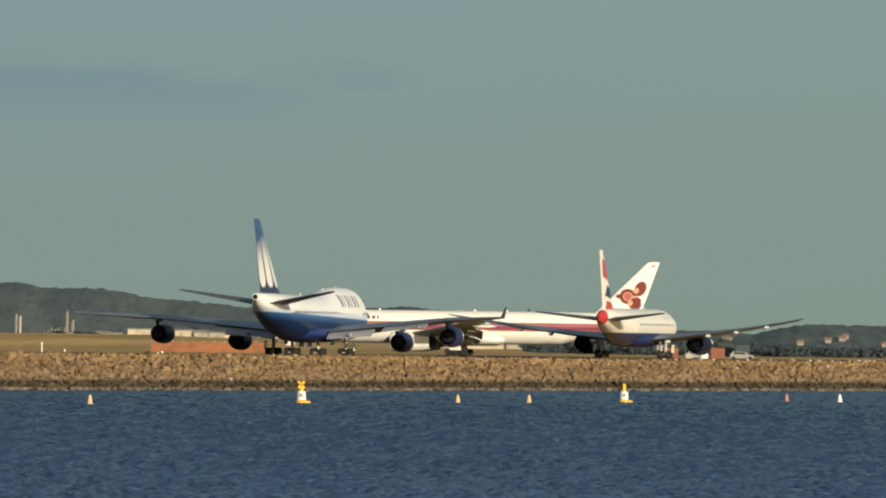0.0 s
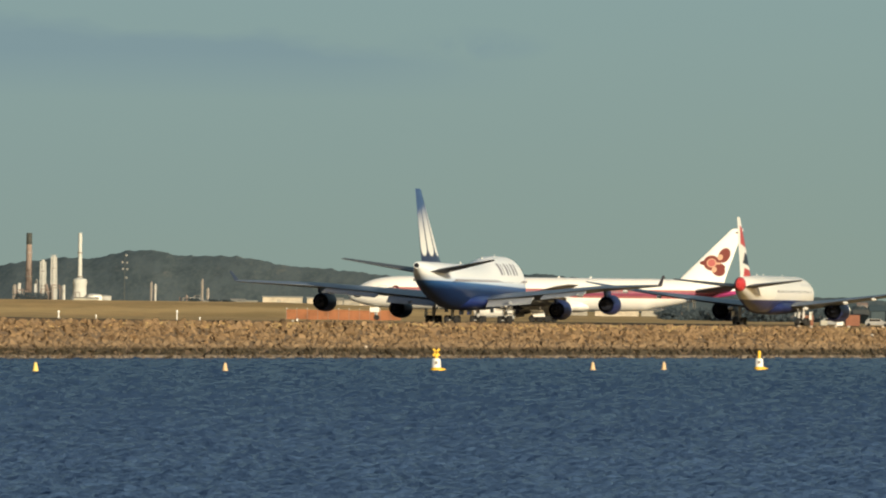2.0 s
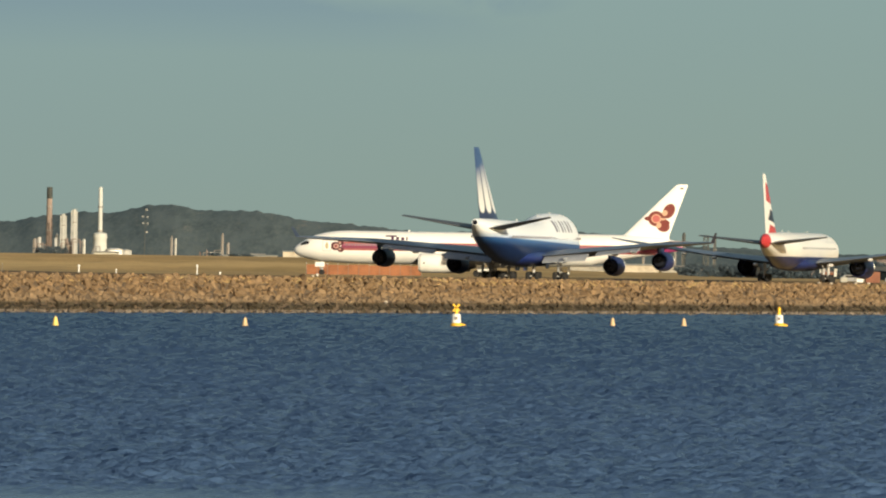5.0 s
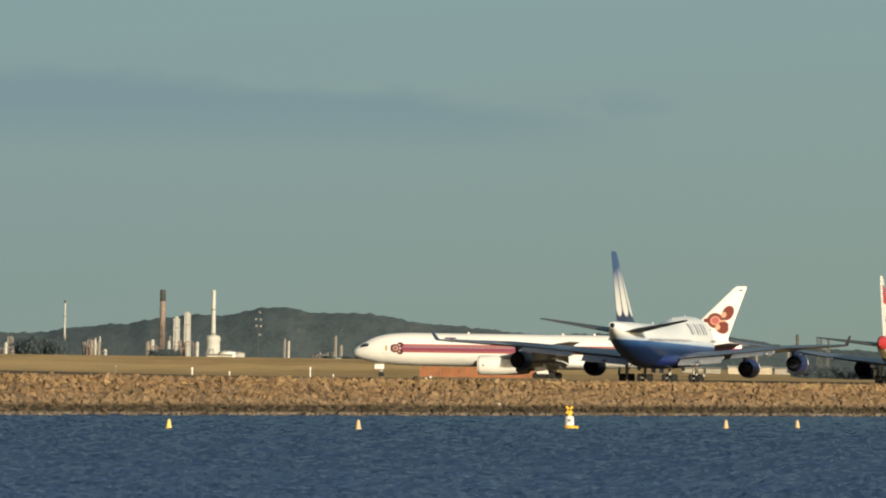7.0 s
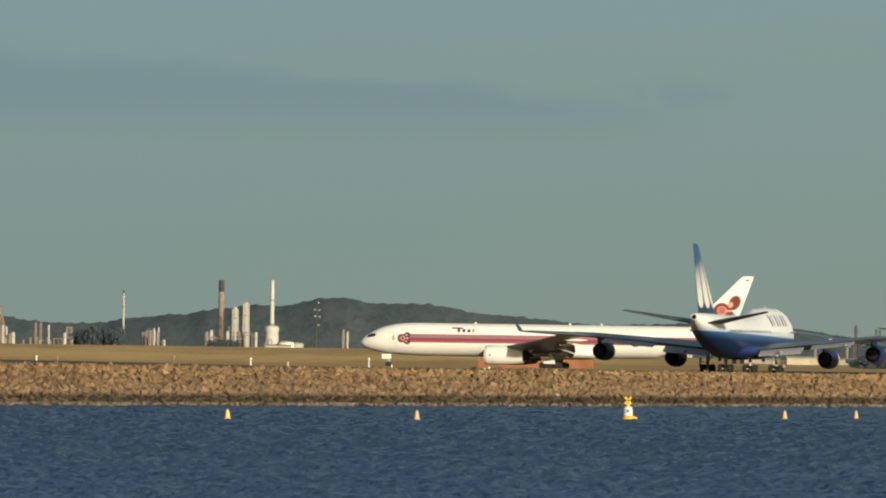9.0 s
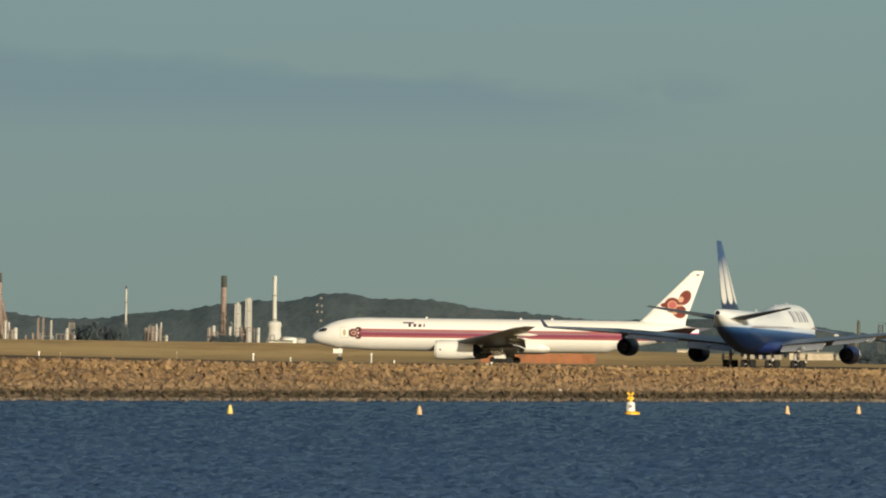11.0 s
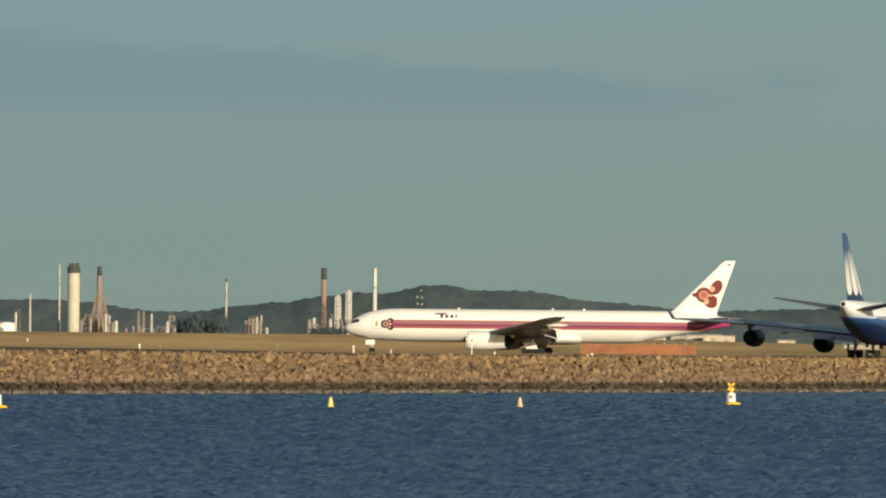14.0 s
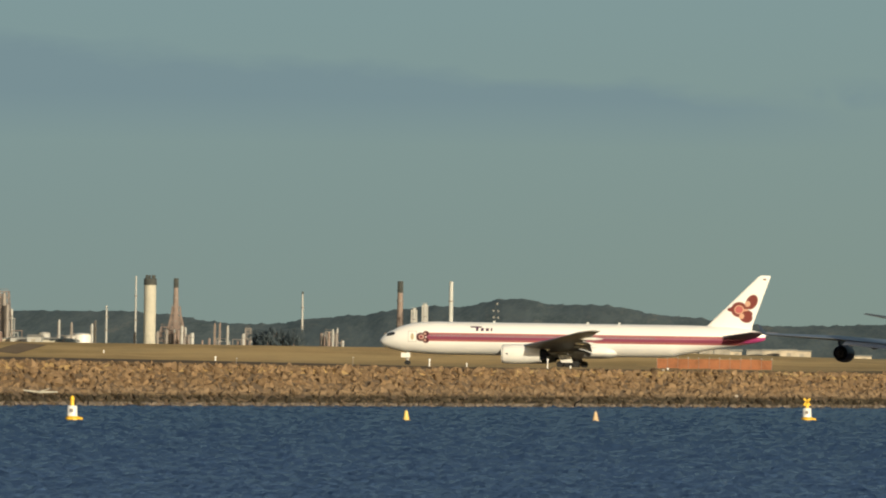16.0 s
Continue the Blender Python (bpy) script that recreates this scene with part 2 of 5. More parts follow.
def violet_fuselage():
    """White, with a broad violet band edged in maroon and gold and a round emblem at its front."""
    t = Tree("white_fuselage_violet_band")
    x = t.axis(0)
    c = t.mix(t.noise(0.25, 4, 0.6), (0.86, 0.85, 0.80), (0.80, 0.79, 0.745))
    for z0, z1, col in ((4.70, 6.28, (0.33, 0.045, 0.050)), (4.92, 6.10, (0.36, 0.20, 0.16)), (5.02, 5.98, (0.225, 0.048, 0.090)), (5.62, 5.88, (0.34, 0.13, 0.18))):
        c = t.mix(t.box(-60, 27.6, z0, z1), c, col)
    for cx, cz, rx, rz, turn, col in ((28.75, 5.45, 0.92, 0.80, 0.0, (0.085, 0.018, 0.022)), (29.55, 5.45, 0.55, 0.26, 0.0, (0.085, 0.018, 0.022)), (27.75, 6.1, 0.62, 0.50, 0.0, (0.085, 0.018, 0.022)), (27.75, 4.8, 0.62, 0.50, 0.0, (0.085, 0.018, 0.022)), (28.6, 5.45, 0.55, 0.46, 0.0, (0.50, 0.33, 0.27)),
                                      (27.9, 6.05, 0.24, 0.20, 0.0, (0.50, 0.33, 0.27)), (27.9, 4.85, 0.24, 0.20, 0.0, (0.50, 0.33, 0.27)), (28.65, 5.45, 0.30, 0.25, 0.0, (0.24, 0.045, 0.06))):
        c = t.mix(t.blob(cx, cz, rx, rz, 0.08, turn), c, col)
    c = t.mix(t.box(29.55, 31.25, 4.5, 6.55), c, (0.52, 0.50, 0.46))
    c = t.mix(t.box(29.65, 31.15, 4.6, 6.45), c, (0.84, 0.83, 0.78))
    c = t.mix(t.blob(30.4, 5.5, 0.32, 0.62), c, (0.52, 0.43, 0.27))
    c = t.mix(t.blob(-34.9, 5.75, 2.1, 0.42, 0.1, -10), c, (0.36, 0.050, 0.17))
    # the airline's name stands as plain dark bars
    c = t.mix(t.box(17.2, 19.3, 7.35, 7.62), c, (0.05, 0.02, 0.05))
    for i, (w, h) in enumerate(((0.5, 0.85), (0.55, 0.6), (0.6, 0.55), (0.3, 0.6))):
        c = t.mix(t.box(18.2 - i * 0.95 - w, 18.2 - i * 0.95, 6.72, 6.72 + h), c, (0.07, 0.025, 0.06))
    return t.done(c, 0.3)


def violet_fin():
    """White fin with a three-lobed maroon and gold scroll."""
    t = Tree("white_fin_maroon_scroll")
    c = t.mix(t.noise(0.3, 4, 0.6), (0.86, 0.85, 0.80), (0.80, 0.79, 0.745))
    maroon, gold, rose = (0.165, 0.034, 0.028), (0.56, 0.34, 0.23), (0.42, 0.110, 0.105)
    for cx, cz, rx, rz, turn, col in ((-31.75, 11.5, 1.55, 1.45, 0, maroon), (-30.35, 11.5, 0.85, 0.42, 0, maroon), (-34.1, 12.95, 1.5, 1.05, 120, maroon), (-33.0, 10.2, 1.35, 1.12, 30, maroon), (-33.2, 12.0, 1.05, 0.45, 155, maroon), (-33.4, 10.95, 0.95, 0.48, 20, maroon),
                                      (-31.75, 11.5, 0.92, 0.84, 0, gold), (-32.9, 11.43, 0.62, 0.20, 0, gold), (-31.75, 11.5, 0.72, 0.66, 0, rose), (-33.35, 12.6, 0.56, 0.50, 120, gold), (-32.25, 10.25, 0.46, 0.54, 30, gold)):
        c = t.mix(t.blob(cx, cz, rx, rz, 0.08, turn), c, col)
    c = t.mix(t.box(-36.8, -36.2, 17.1, 17.4), c, (0.1, 0.05, 0.05))
    return t.done(c, 0.32)


def ribbon_fuselage():
    t = Tree("pearl_fuselage_navy_belly")
    low = t.step(t.axis(2), 4.35, 4.22)
    c = t.mix(t.noise(0.3, 4, 0.6), (0.78, 0.77, 0.72), (0.71, 0.70, 0.66))
    c = t.mix(t.box(13.0, 22.0, 6.7, 7.1, 0.1), c, (0.60, 0.60, 0.58))
    c = t.mix(low, c, (0.02, 0.03, 0.11))
    tail = t.step(t.axis(0), -29.3, -29.7)
    c = t.mix(tail, c, (0.44, 0.038, 0.042))
    return t.done(c, 0.3)


def ribbon_fin():
    """White fin with waving red and blue ribbons."""
    t = Tree("white_fin_red_blue_ribbons")
    x, z = t.axis(0), t.axis(2)
    c = t.mix(t.noise(0.3, 4, 0.6), (0.80, 0.78, 0.74), (0.74, 0.72, 0.68))
    trail = t.math("SUBTRACT", -26.35, t.math("MULTIPLY", z, 0.359))
    lead = t.math("SUBTRACT", -12.2, t.math("MULTIPLY", z, 1.022))
    u = t.math("DIVIDE", t.math("SUBTRACT", x, trail), t.math("SUBTRACT", lead, trail))
    red, navy = (0.46, 0.045, 0.045), (0.008, 0.010, 0.030)
    # each ribbon: foot, head, how far forward it begins at the foot, its slant, colour
    for z0, z1, u0, slant, col in ((13.3, 16.5, 0.22, 0.05, red), (10.2, 12.2, 0.25, 0.18, navy), (7.2, 9.5, 0.10, 0.12, red)):
        begin = t.math("ADD", u0, t.math("MULTIPLY", t.math("SUBTRACT", z, z0), slant))
        wavy = t.math("ADD", z, t.math("MULTIPLY", t.math("SUBTRACT", u, 0.5), 0.9))
        inside = t.math("MULTIPLY", t.step(wavy, z0 - 0.12, z0 + 0.12), t.step(wavy, z1 + 0.12, z1 - 0.12))
        c = t.mix(t.math("MULTIPLY", inside, t.step(t.math("SUBTRACT", u, begin), -0.05, 0.05)), c, col)
    return t.done(c, 0.32)


# ---- mesh helpers ----
def mesh(name, verts, faces, smooth=False):
    me = bpy.data.meshes.new(name)
    me.from_pydata(verts, [], faces)
    if smooth:
        me.polygons.foreach_set("use_smooth", [True] * len(me.polygons))
    me.update()
    return me


def part(name, me, material, parent, label="", angle=None):
    """Links a mesh (or a bmesh) as one object under a thing or a part."""
    if isinstance(me, bmesh.types.BMesh):
        bm, me = me, bpy.data.meshes.new(name)
        bmesh.ops.recalc_face_normals(bm, faces=bm.faces)
        bm.to_mesh(me)
        bm.free()
    if not me.materials:
        me.materials.append(material)
    ob = new(name, me)
    if angle:
        me.set_sharp_from_angle(angle=radians(angle))
    if parent:
        ob.parent = parent
    return tagged(ob, label)


def thing(name, label, category, group="", m=None):
    ob = new(name)
    ob.empty_display_size = 0.5
    if m is not None:
        ob.matrix_world = m
    return tagged(ob, label, category, group)


def loft(rings, caps=True, smooth=True, name="loft"):
    """A skin over rings of equally many points."""
    n = len(rings[0])
    verts = [p for r in rings for p in r]
    faces = [(i * n + j, i * n + (j + 1) % n, (i + 1) * n + (j + 1) % n, (i + 1) * n + j) for i in range(len(rings) - 1) for j in range(n)]
    if caps:
        faces += [tuple(range(n - 1, -1, -1)), tuple((len(rings) - 1) * n + j for j in range(n))]
    me = mesh(name, verts, faces)
    bm = bmesh.new()
    bm.from_mesh(me)
    bmesh.ops.recalc_face_normals(bm, faces=bm.faces)
    bm.to_mesh(me)
    bm.free()
    if smooth:
        me.polygons.foreach_set("use_smooth", [True] * len(me.polygons))
        me.set_sharp_from_angle(angle=radians(50))
    return me


def turned(profile, axis="x", seg=24, origin=(0, 0, 0), caps=True):
    """A body of revolution from (along, radius) pairs."""
    rings = []
    for a, r in profile:
        ring = []
        for k in range(seg):
            w = 2 * math.pi * k / seg
            c, s = r * math.cos(w), r * math.sin(w)
            p = {"x": (a, c, s), "y": (c, a, s), "z": (c, s, a)}[axis]
            ring.append((p[0] + origin[0], p[1] + origin[1], p[2] + origin[2]))
        rings.append(ring)
    return loft(rings, caps)


def bar(a, b, r, seg=8, r2=None):
    """A round bar from a to b."""
    a, b = Vector(a), Vector(b)
    turn = (b - a).to_track_quat("Z", "Y")
    rings = []
    for p, rad in ((a, r), (b, r if r2 is None else r2)):
        rings.append([tuple(p + turn @ Vector((rad * math.cos(2 * math.pi * k / seg), rad * math.sin(2 * math.pi * k / seg), 0))) for k in range(seg)])
    return loft(rings)


def block(x0, x1, y0, y1, z0, z1, bevel=0.0):
    bm = bmesh.new()
    bmesh.ops.create_cube(bm, size=1.0)
    for v in bm.verts:
        v.co = ((x0 + x1) / 2 + v.co.x * (x1 - x0), (y0 + y1) / 2 + v.co.y * (y1 - y0), (z0 + z1) / 2 + v.co.z * (z1 - z0))
    if bevel:
        bmesh.ops.bevel(bm, geom=bm.edges, offset=bevel, segments=1, affect="EDGES")
    me = bpy.data.meshes.new("block")
    bm.to_mesh(me)
    bm.free()
    return me


def joined(meshes):
    verts, faces = [], []
    for me in meshes:
        k = len(verts)
        verts += [tuple(v.co) for v in me.vertices]
        faces += [tuple(k + i for i in p.vertices) for p in me.polygons]
    return mesh("joined", verts, faces)


# ---- the setting ----
SHORE = Vector((-83.3, 788.0, 0))              # a point of the waterline
ALONG = Vector((0.4746, 0.8802, 0)).normalized()   # the way the sea wall runs
INLAND = Vector((-ALONG.y, ALONG.x, 0))


def smooth_step(a, b, v):
    q = min(1, max(0, (v - a) / (b - a)))
    return q * q * (3 - 2 * q)


def crest_height(s):
    return 4.74 - 0.48 * smooth_step(-50, 120, s) - 0.17 * smooth_step(120, 330, s)


def ground_height(x, y):
    """The airfield's height at a place of the plan."""
    q = Vector((x, y, 0)) - SHORE
    s, p = q.dot(ALONG), q.dot(INLAND)
    flat = 3.56 + 0.13 * smooth_step(1250, 1310, y) - 0.19 * smooth_step(1320, 1440, y) - 0.23 * smooth_step(1380, 1440, y) * (1 - smooth_step(-10, 18, x))
    m = 13640 * x / max(y, 1)
    rise = 3.6 - 8.6 * smooth_step(-290, -40, m) - 9.0 * smooth_step(-40, 290, m)
    bank = max(2.4, EYE + rise * max(y, 1) / 13640)
    z = flat + (bank - flat) * smooth_step(1686, 1718, y) * (1 - smooth_step(300, 440, m))
    if p < 7.0:
        return -0.6 + (crest_height(s) + 0.35) * min(1, max(-0.3, (p + 1) / 8.0))
    edge = crest_height(s) - 0.05 + (0.36 - 0.30 * smooth_step(60, 140, s)) * smooth_step(7, 16, p)
    return edge + (z - edge) * smooth_step(16, 75, p)


def build_sky():
    rings = []
    for k in range(41):
        a = radians(-40 + 2 * k)
        rings.append([(4880 * math.sin(a), 4880 * math.cos(a), z) for z in (-60, 300, 1500)])
    verts = [p for r in rings for p in r]
    faces = [(i * 3 + j, (i + 1) * 3 + j, (i + 1) * 3 + j + 1, i * 3 + j + 1) for i in range(40) for j in range(2)]
    return tagged(part("backdrop", mesh("backdrop", verts, faces, True), M_SKY, None), "hazy grey-green evening sky with a bank of cloud", "sky", kind="structure")


def build_ground():
    """One sheet from the foot of the sea wall to the horizon."""
    ps = [-3, 0, 2, 4, 6, 7, 8.5, 11, 14, 18, 24, 32, 42, 55, 75]
    INNER = [90 + 14 * i for i in range(62)] + [980 * 1.2 ** i for i in range(13)]
    ss = [-700 + 14 * i for i in range(100)] + [700 + 14 * i for i in range(107)] + [2200 + 120 * i for i in range(36)]
    verts, faces = [], []
    for s in ss:
        for p in ps:
            q = SHORE + ALONG * s + INLAND * p
            verts.append((q.x, q.y, ground_height(q.x, q.y)))
        # further inland the sheet runs on in widening steps
        for k in range(len(INNER)):
            p = INNER[k]
            q = SHORE + ALONG * s + INLAND * p
            verts.append((q.x, q.y, ground_height(q.x, q.y)))
    n = len(ps) + len(INNER)
    for i in range(len(ss) - 1):
        for j in range(n - 1):
            faces.append((i * n + j, (i + 1) * n + j, (i + 1) * n + j + 1, i * n + j + 1))
    ob = part("ground", mesh("ground", verts, faces, True), M_GRASS, None)
    tagged(ob, "dry yellow-brown airfield grass", "ground", kind="structure")
    return ob


def build_water():
    """Wind waves as a real surface near the picture, one sheet that drifts with the wind."""
    rng = np.random.default_rng(4)
    fine = np.arange(-0.150, 0.135, 0.00052)
    turn = np.concatenate([np.linspace(-math.pi, -0.150, 40)[:-1], fine, np.linspace(0.135, math.pi, 40)])
    steps = [210.0]
    while steps[-1] < 1240:
        steps.append(steps[-1] + 0.26 + (steps[-1] - 210) * 0.0009)
    reach = np.concatenate([np.linspace(0.01, 205, 16), np.array(steps), np.array([1300, 1500, 1900, 2500, 3200])])
    A, R = np.meshgrid(turn, reach)
    X, Y = R * np.sin(A), R * np.cos(A)
    Z = np.zeros_like(X)
    for i in range(48):
        wave = 0.32 * 1.039 ** i
        ang = -1.3 + rng.normal(0, 0.5)
        k = 2 * np.pi / wave
        amp = 0.0135 * wave ** 0.40
        Z += amp * np.sin(k * (X * np.cos(ang) + Y * np.sin(ang)) + rng.uniform(0, 6.28))
    Z = np.where(Z > 0, Z * 1.25, Z * 0.8)
    Z *= np.clip((1240 - R) / 30, 0, 1) * np.clip((R - 208) / 15, 0, 1) * np.clip((A + 0.150) / 0.004, 0, 1) * np.clip((0.135 - A) / 0.004, 0, 1)
    Z -= 0.10
    n, m = X.shape
    me = bpy.data.meshes.new("water")
    me.vertices.add(n * m)
    me.vertices.foreach_set("co", np.stack([X, Y, Z], -1).astype(np.float32).ravel())
    idx = np.arange(n * m).reshape(n, m)
    quads = np.stack([idx[:-1, :-1], idx[:-1, 1:], idx[1:, 1:], idx[1:, :-1]], -1).reshape(-1, 4)
    me.loops.add(quads.size)
    me.loops.foreach_set("vertex_index", quads.ravel().astype(np.int32))
    me.polygons.add(len(quads))
    me.polygons.foreach_set("loop_start", np.arange(0, quads.size, 4, dtype=np.int32))
    me.polygons.foreach_set("use_smooth", np.ones(len(quads), dtype=bool))
    me.update(calc_edges=True)
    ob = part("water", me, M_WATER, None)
    return tagged(ob, "wind-ruffled dark blue water of the bay", "water", kind="structure")


def build_road():
    """The asphalt track behind the crest and the taxiways, thin slabs on the grass."""
    verts, faces = [], []
    for i in range(90):
        s = -500 + 14 * i
        for p in (9.0, 15.5):
            q = SHORE + ALONG * s + INLAND * p
            verts.append((q.x, q.y, ground_height(q.x, q.y) + 0.05))
    faces = [(2 * i, 2 * i + 2, 2 * i + 3, 2 * i + 1) for i in range(89)]
    tagged(part("road", mesh("road", verts, faces), M_TRACK, None), "dark asphalt perimeter track along the sea wall", "road", kind="structure")

    def strip(name, a, b, width, label, mat=M_ASPHALT):
        a, b = Vector((*a, 0)), Vector((*b, 0))
        d = (b - a).normalized()
        w = Vector((-d.y, d.x, 0)) * width / 2
        n = 80
        vs = []
        for i in range(n + 1):
            q = a.lerp(b, i / n)
            for e in (q - w, q - w / 3, q + w / 3, q + w):
                vs.append((e.x, e.y, ground_height(e.x, e.y) + 0.06))
        fs = [(i * 4 + j, i * 4 + j + 1, i * 4 + 5 + j, i * 4 + 4 + j) for i in range(n) for j in range(3)]
        tagged(part(name, mesh(name, vs, fs), mat, None), label, "taxiway", kind="structure")
    strip("taxiway", UA_AT - UA_WAY * 120, UA_AT + UA_WAY * 260, 23, "dark asphalt taxiway beside the sea wall")
    strip("ramp", Vector(at(-1500, 1688)), Vector(at(-1368, 1719)), 7, "worn brown asphalt ramp climbing the grass bank", M_RAMP)
    strip("runway", TH_AT - TH_WAY * 200, TH_AT + TH_WAY * 330, 40, "dark asphalt runway crossing behind the taxiway")


def rock_mesh(rng, size):
    bm = bmesh.new()
    for _ in range(12):
        v = Vector([rng.uniform(-1, 1) for _ in range(3)])
        v = v.normalized() * rng.uniform(0.82, 1.08)
        bm.verts.new((v.x * size * 0.80, v.y * size * 0.55, v.z * size * 0.40))
    r = bmesh.ops.convex_hull(bm, input=bm.verts)
    loose = [g for g in r["geom_interior"] if isinstance(g, bmesh.types.BMVert)]
    bmesh.ops.delete(bm, geom=loose, context="VERTS")
    me = bpy.data.meshes.new("rock")
    bm.to_mesh(me)
    bm.free()
    me.polygons.foreach_set("use_smooth", [True] * len(me.polygons))
    me.set_sharp_from_angle(angle=radians(36))
    return me


M_RUBBLE = worn("brown_rubble", (0.150, 0.106, 0.064), 0.95, 0, 0.6, 0.5)


def build_sea_wall():
    """Sandstone armour rock tipped on the slope; the nearest stretch rock by rock."""
    rng = random.Random(7)
    wall = thing("sea_wall", "sloping sea wall of tumbled sandstone boulders", "sea wall")
    wall["kind"] = "structure"
    shapes = []
    for i in range(14):
        me = rock_mesh(rng, 1.0)
        me.materials.append(M_ROCK)
        shapes.append(me)
    data = [(np.array([v.co[:] for v in me.vertices]), [tuple(p.vertices) for p in me.polygons]) for me in shapes]
    verts, faces, count, base = [], [], 0, 0
    s = -75.0
    spots = []
    while s < 560:
        step = 0.55
        for j in range(14):
            p = -1.6 + j * 0.69 + rng.uniform(-0.35, 0.35)
            spots.append((s + rng.uniform(-0.5, 0.5), p))
        s += step
    for s, p in spots:
        q = SHORE + ALONG * s + INLAND * p
        z = ground_height(q.x, q.y)
        if p > 7.0:
            z = crest_height(s) - 0.22
        size = rng.uniform(0.36, 1.08) * (1.35 if rng.random() < 0.10 else 1.0)
        turn = Euler((rng.uniform(-1.0, 1.0), rng.uniform(-1.0, 1.0), rng.uniform(0, 6.28))).to_matrix()
        z += rng.uniform(-0.15, 0.22)
        if p > 6.5:
            z = min(z, crest_height(s) + 0.02 - size * 0.38)
        k = rng.randrange(len(shapes))
        if -2 < s < 26 and 0.3 < p < 7 and count < 300:
            ob = new("rock", shapes[k])
            ob.matrix_world = Matrix.Translation((q.x, q.y, z)) @ turn.to_4x4() @ Matrix.Scale(size, 4)
            ob.parent = wall
            count += 1
            continue
        co, fs = data[k]
        pts = co @ (np.array(turn).T * size) + np.array((q.x, q.y, z))
        verts.append(pts)
        faces += [tuple(base + i for i in f) for f in fs]
        base += len(pts)
    core_v, core_f = [], []
    for i in range(60):
        for p in (-3, 0, 2.5, 5, 7.6):
            q = SHORE + ALONG * (-80 + 11 * i) + INLAND * p
            core_v.append((q.x, q.y, min(ground_height(q.x, q.y), crest_height(-80 + 11 * i) - 0.1) + 0.07))
    core_f = [(i * 5 + j, i * 5 + 5 + j, i * 5 + 6 + j, i * 5 + 1 + j) for i in range(59) for j in range(4)]
    part("rubble_core", mesh("rubble_core", core_v, core_f), M_RUBBLE, wall, "brown rubble under the boulders")
    rest = part("rocks", mesh("rocks", np.concatenate(verts).tolist(), faces, True), M_ROCKS, wall, angle=36)
    tagged(rest, "tumbled brown sandstone boulders", kind="stuff")
    return wall


# ---- aircraft ----
def sections_skin(sections, prof, flip=1):
    """A wing's skin over (y, lead x, trail x, z, thickness) sections."""
    rings = []
    for y, xl, xt, z, th in sections:
        rings.append([(xl + (xt - xl) * c, y * flip, z + th * h) for c, h in prof])
    return loft(rings)


AEROFOIL = [(0.0, 0.0), (0.02, 0.22), (0.10, 0.42), (0.28, 0.5), (0.55, 0.38), (0.80, 0.17), (1.0, 0.02), (1.0, -0.02), (0.80, -0.14), (0.55, -0.30), (0.28, -0.42), (0.10, -0.36), (0.02, -0.2)]


def fin_skin(sections):
    """An upright fin over (z, lead x, trail x, thickness) sections."""
    rings = []
    for z, xl, xt, th in sections:
        rings.append([(xl + (xt - xl) * c, th * h, z) for c, h in AEROFOIL])
    return loft(rings)


def fuselage_skin(stations, seg=40):
    """Rings at (x, middle z, half width, height above, depth below)."""
    rings = []
    for x, zc, hw, up, dn in stations:
        ring = []
        for k in range(seg):
            w = 2 * math.pi * k / seg
            c, s = math.cos(w), math.sin(w)
            ring.append((x, hw * c, zc + (up if s > 0 else dn) * s))
        rings.append(ring)
    return loft(rings)


def refine(stations, n=4):
    """Catmull-Rom between the stations, so that nose and tail run smoothly."""
    a = np.array(stations, float)
    out = []
    for i in range(len(a) - 1):
        p0, p1, p2, p3 = a[max(i - 1, 0)], a[i], a[i + 1], a[min(i + 2, len(a) - 1)]
        for k in range(n):
            u = k / n
            v = 0.5 * (2 * p1 + (p2 - p0) * u + (2 * p0 - 5 * p1 + 4 * p2 - p3) * u * u + (3 * p1 - p0 - 3 * p2 + p3) * u ** 3)
            v[2:] = np.maximum(v[2:], 0.04)
            out.append(tuple(v))
    out.append(tuple(a[-1]))
    return out


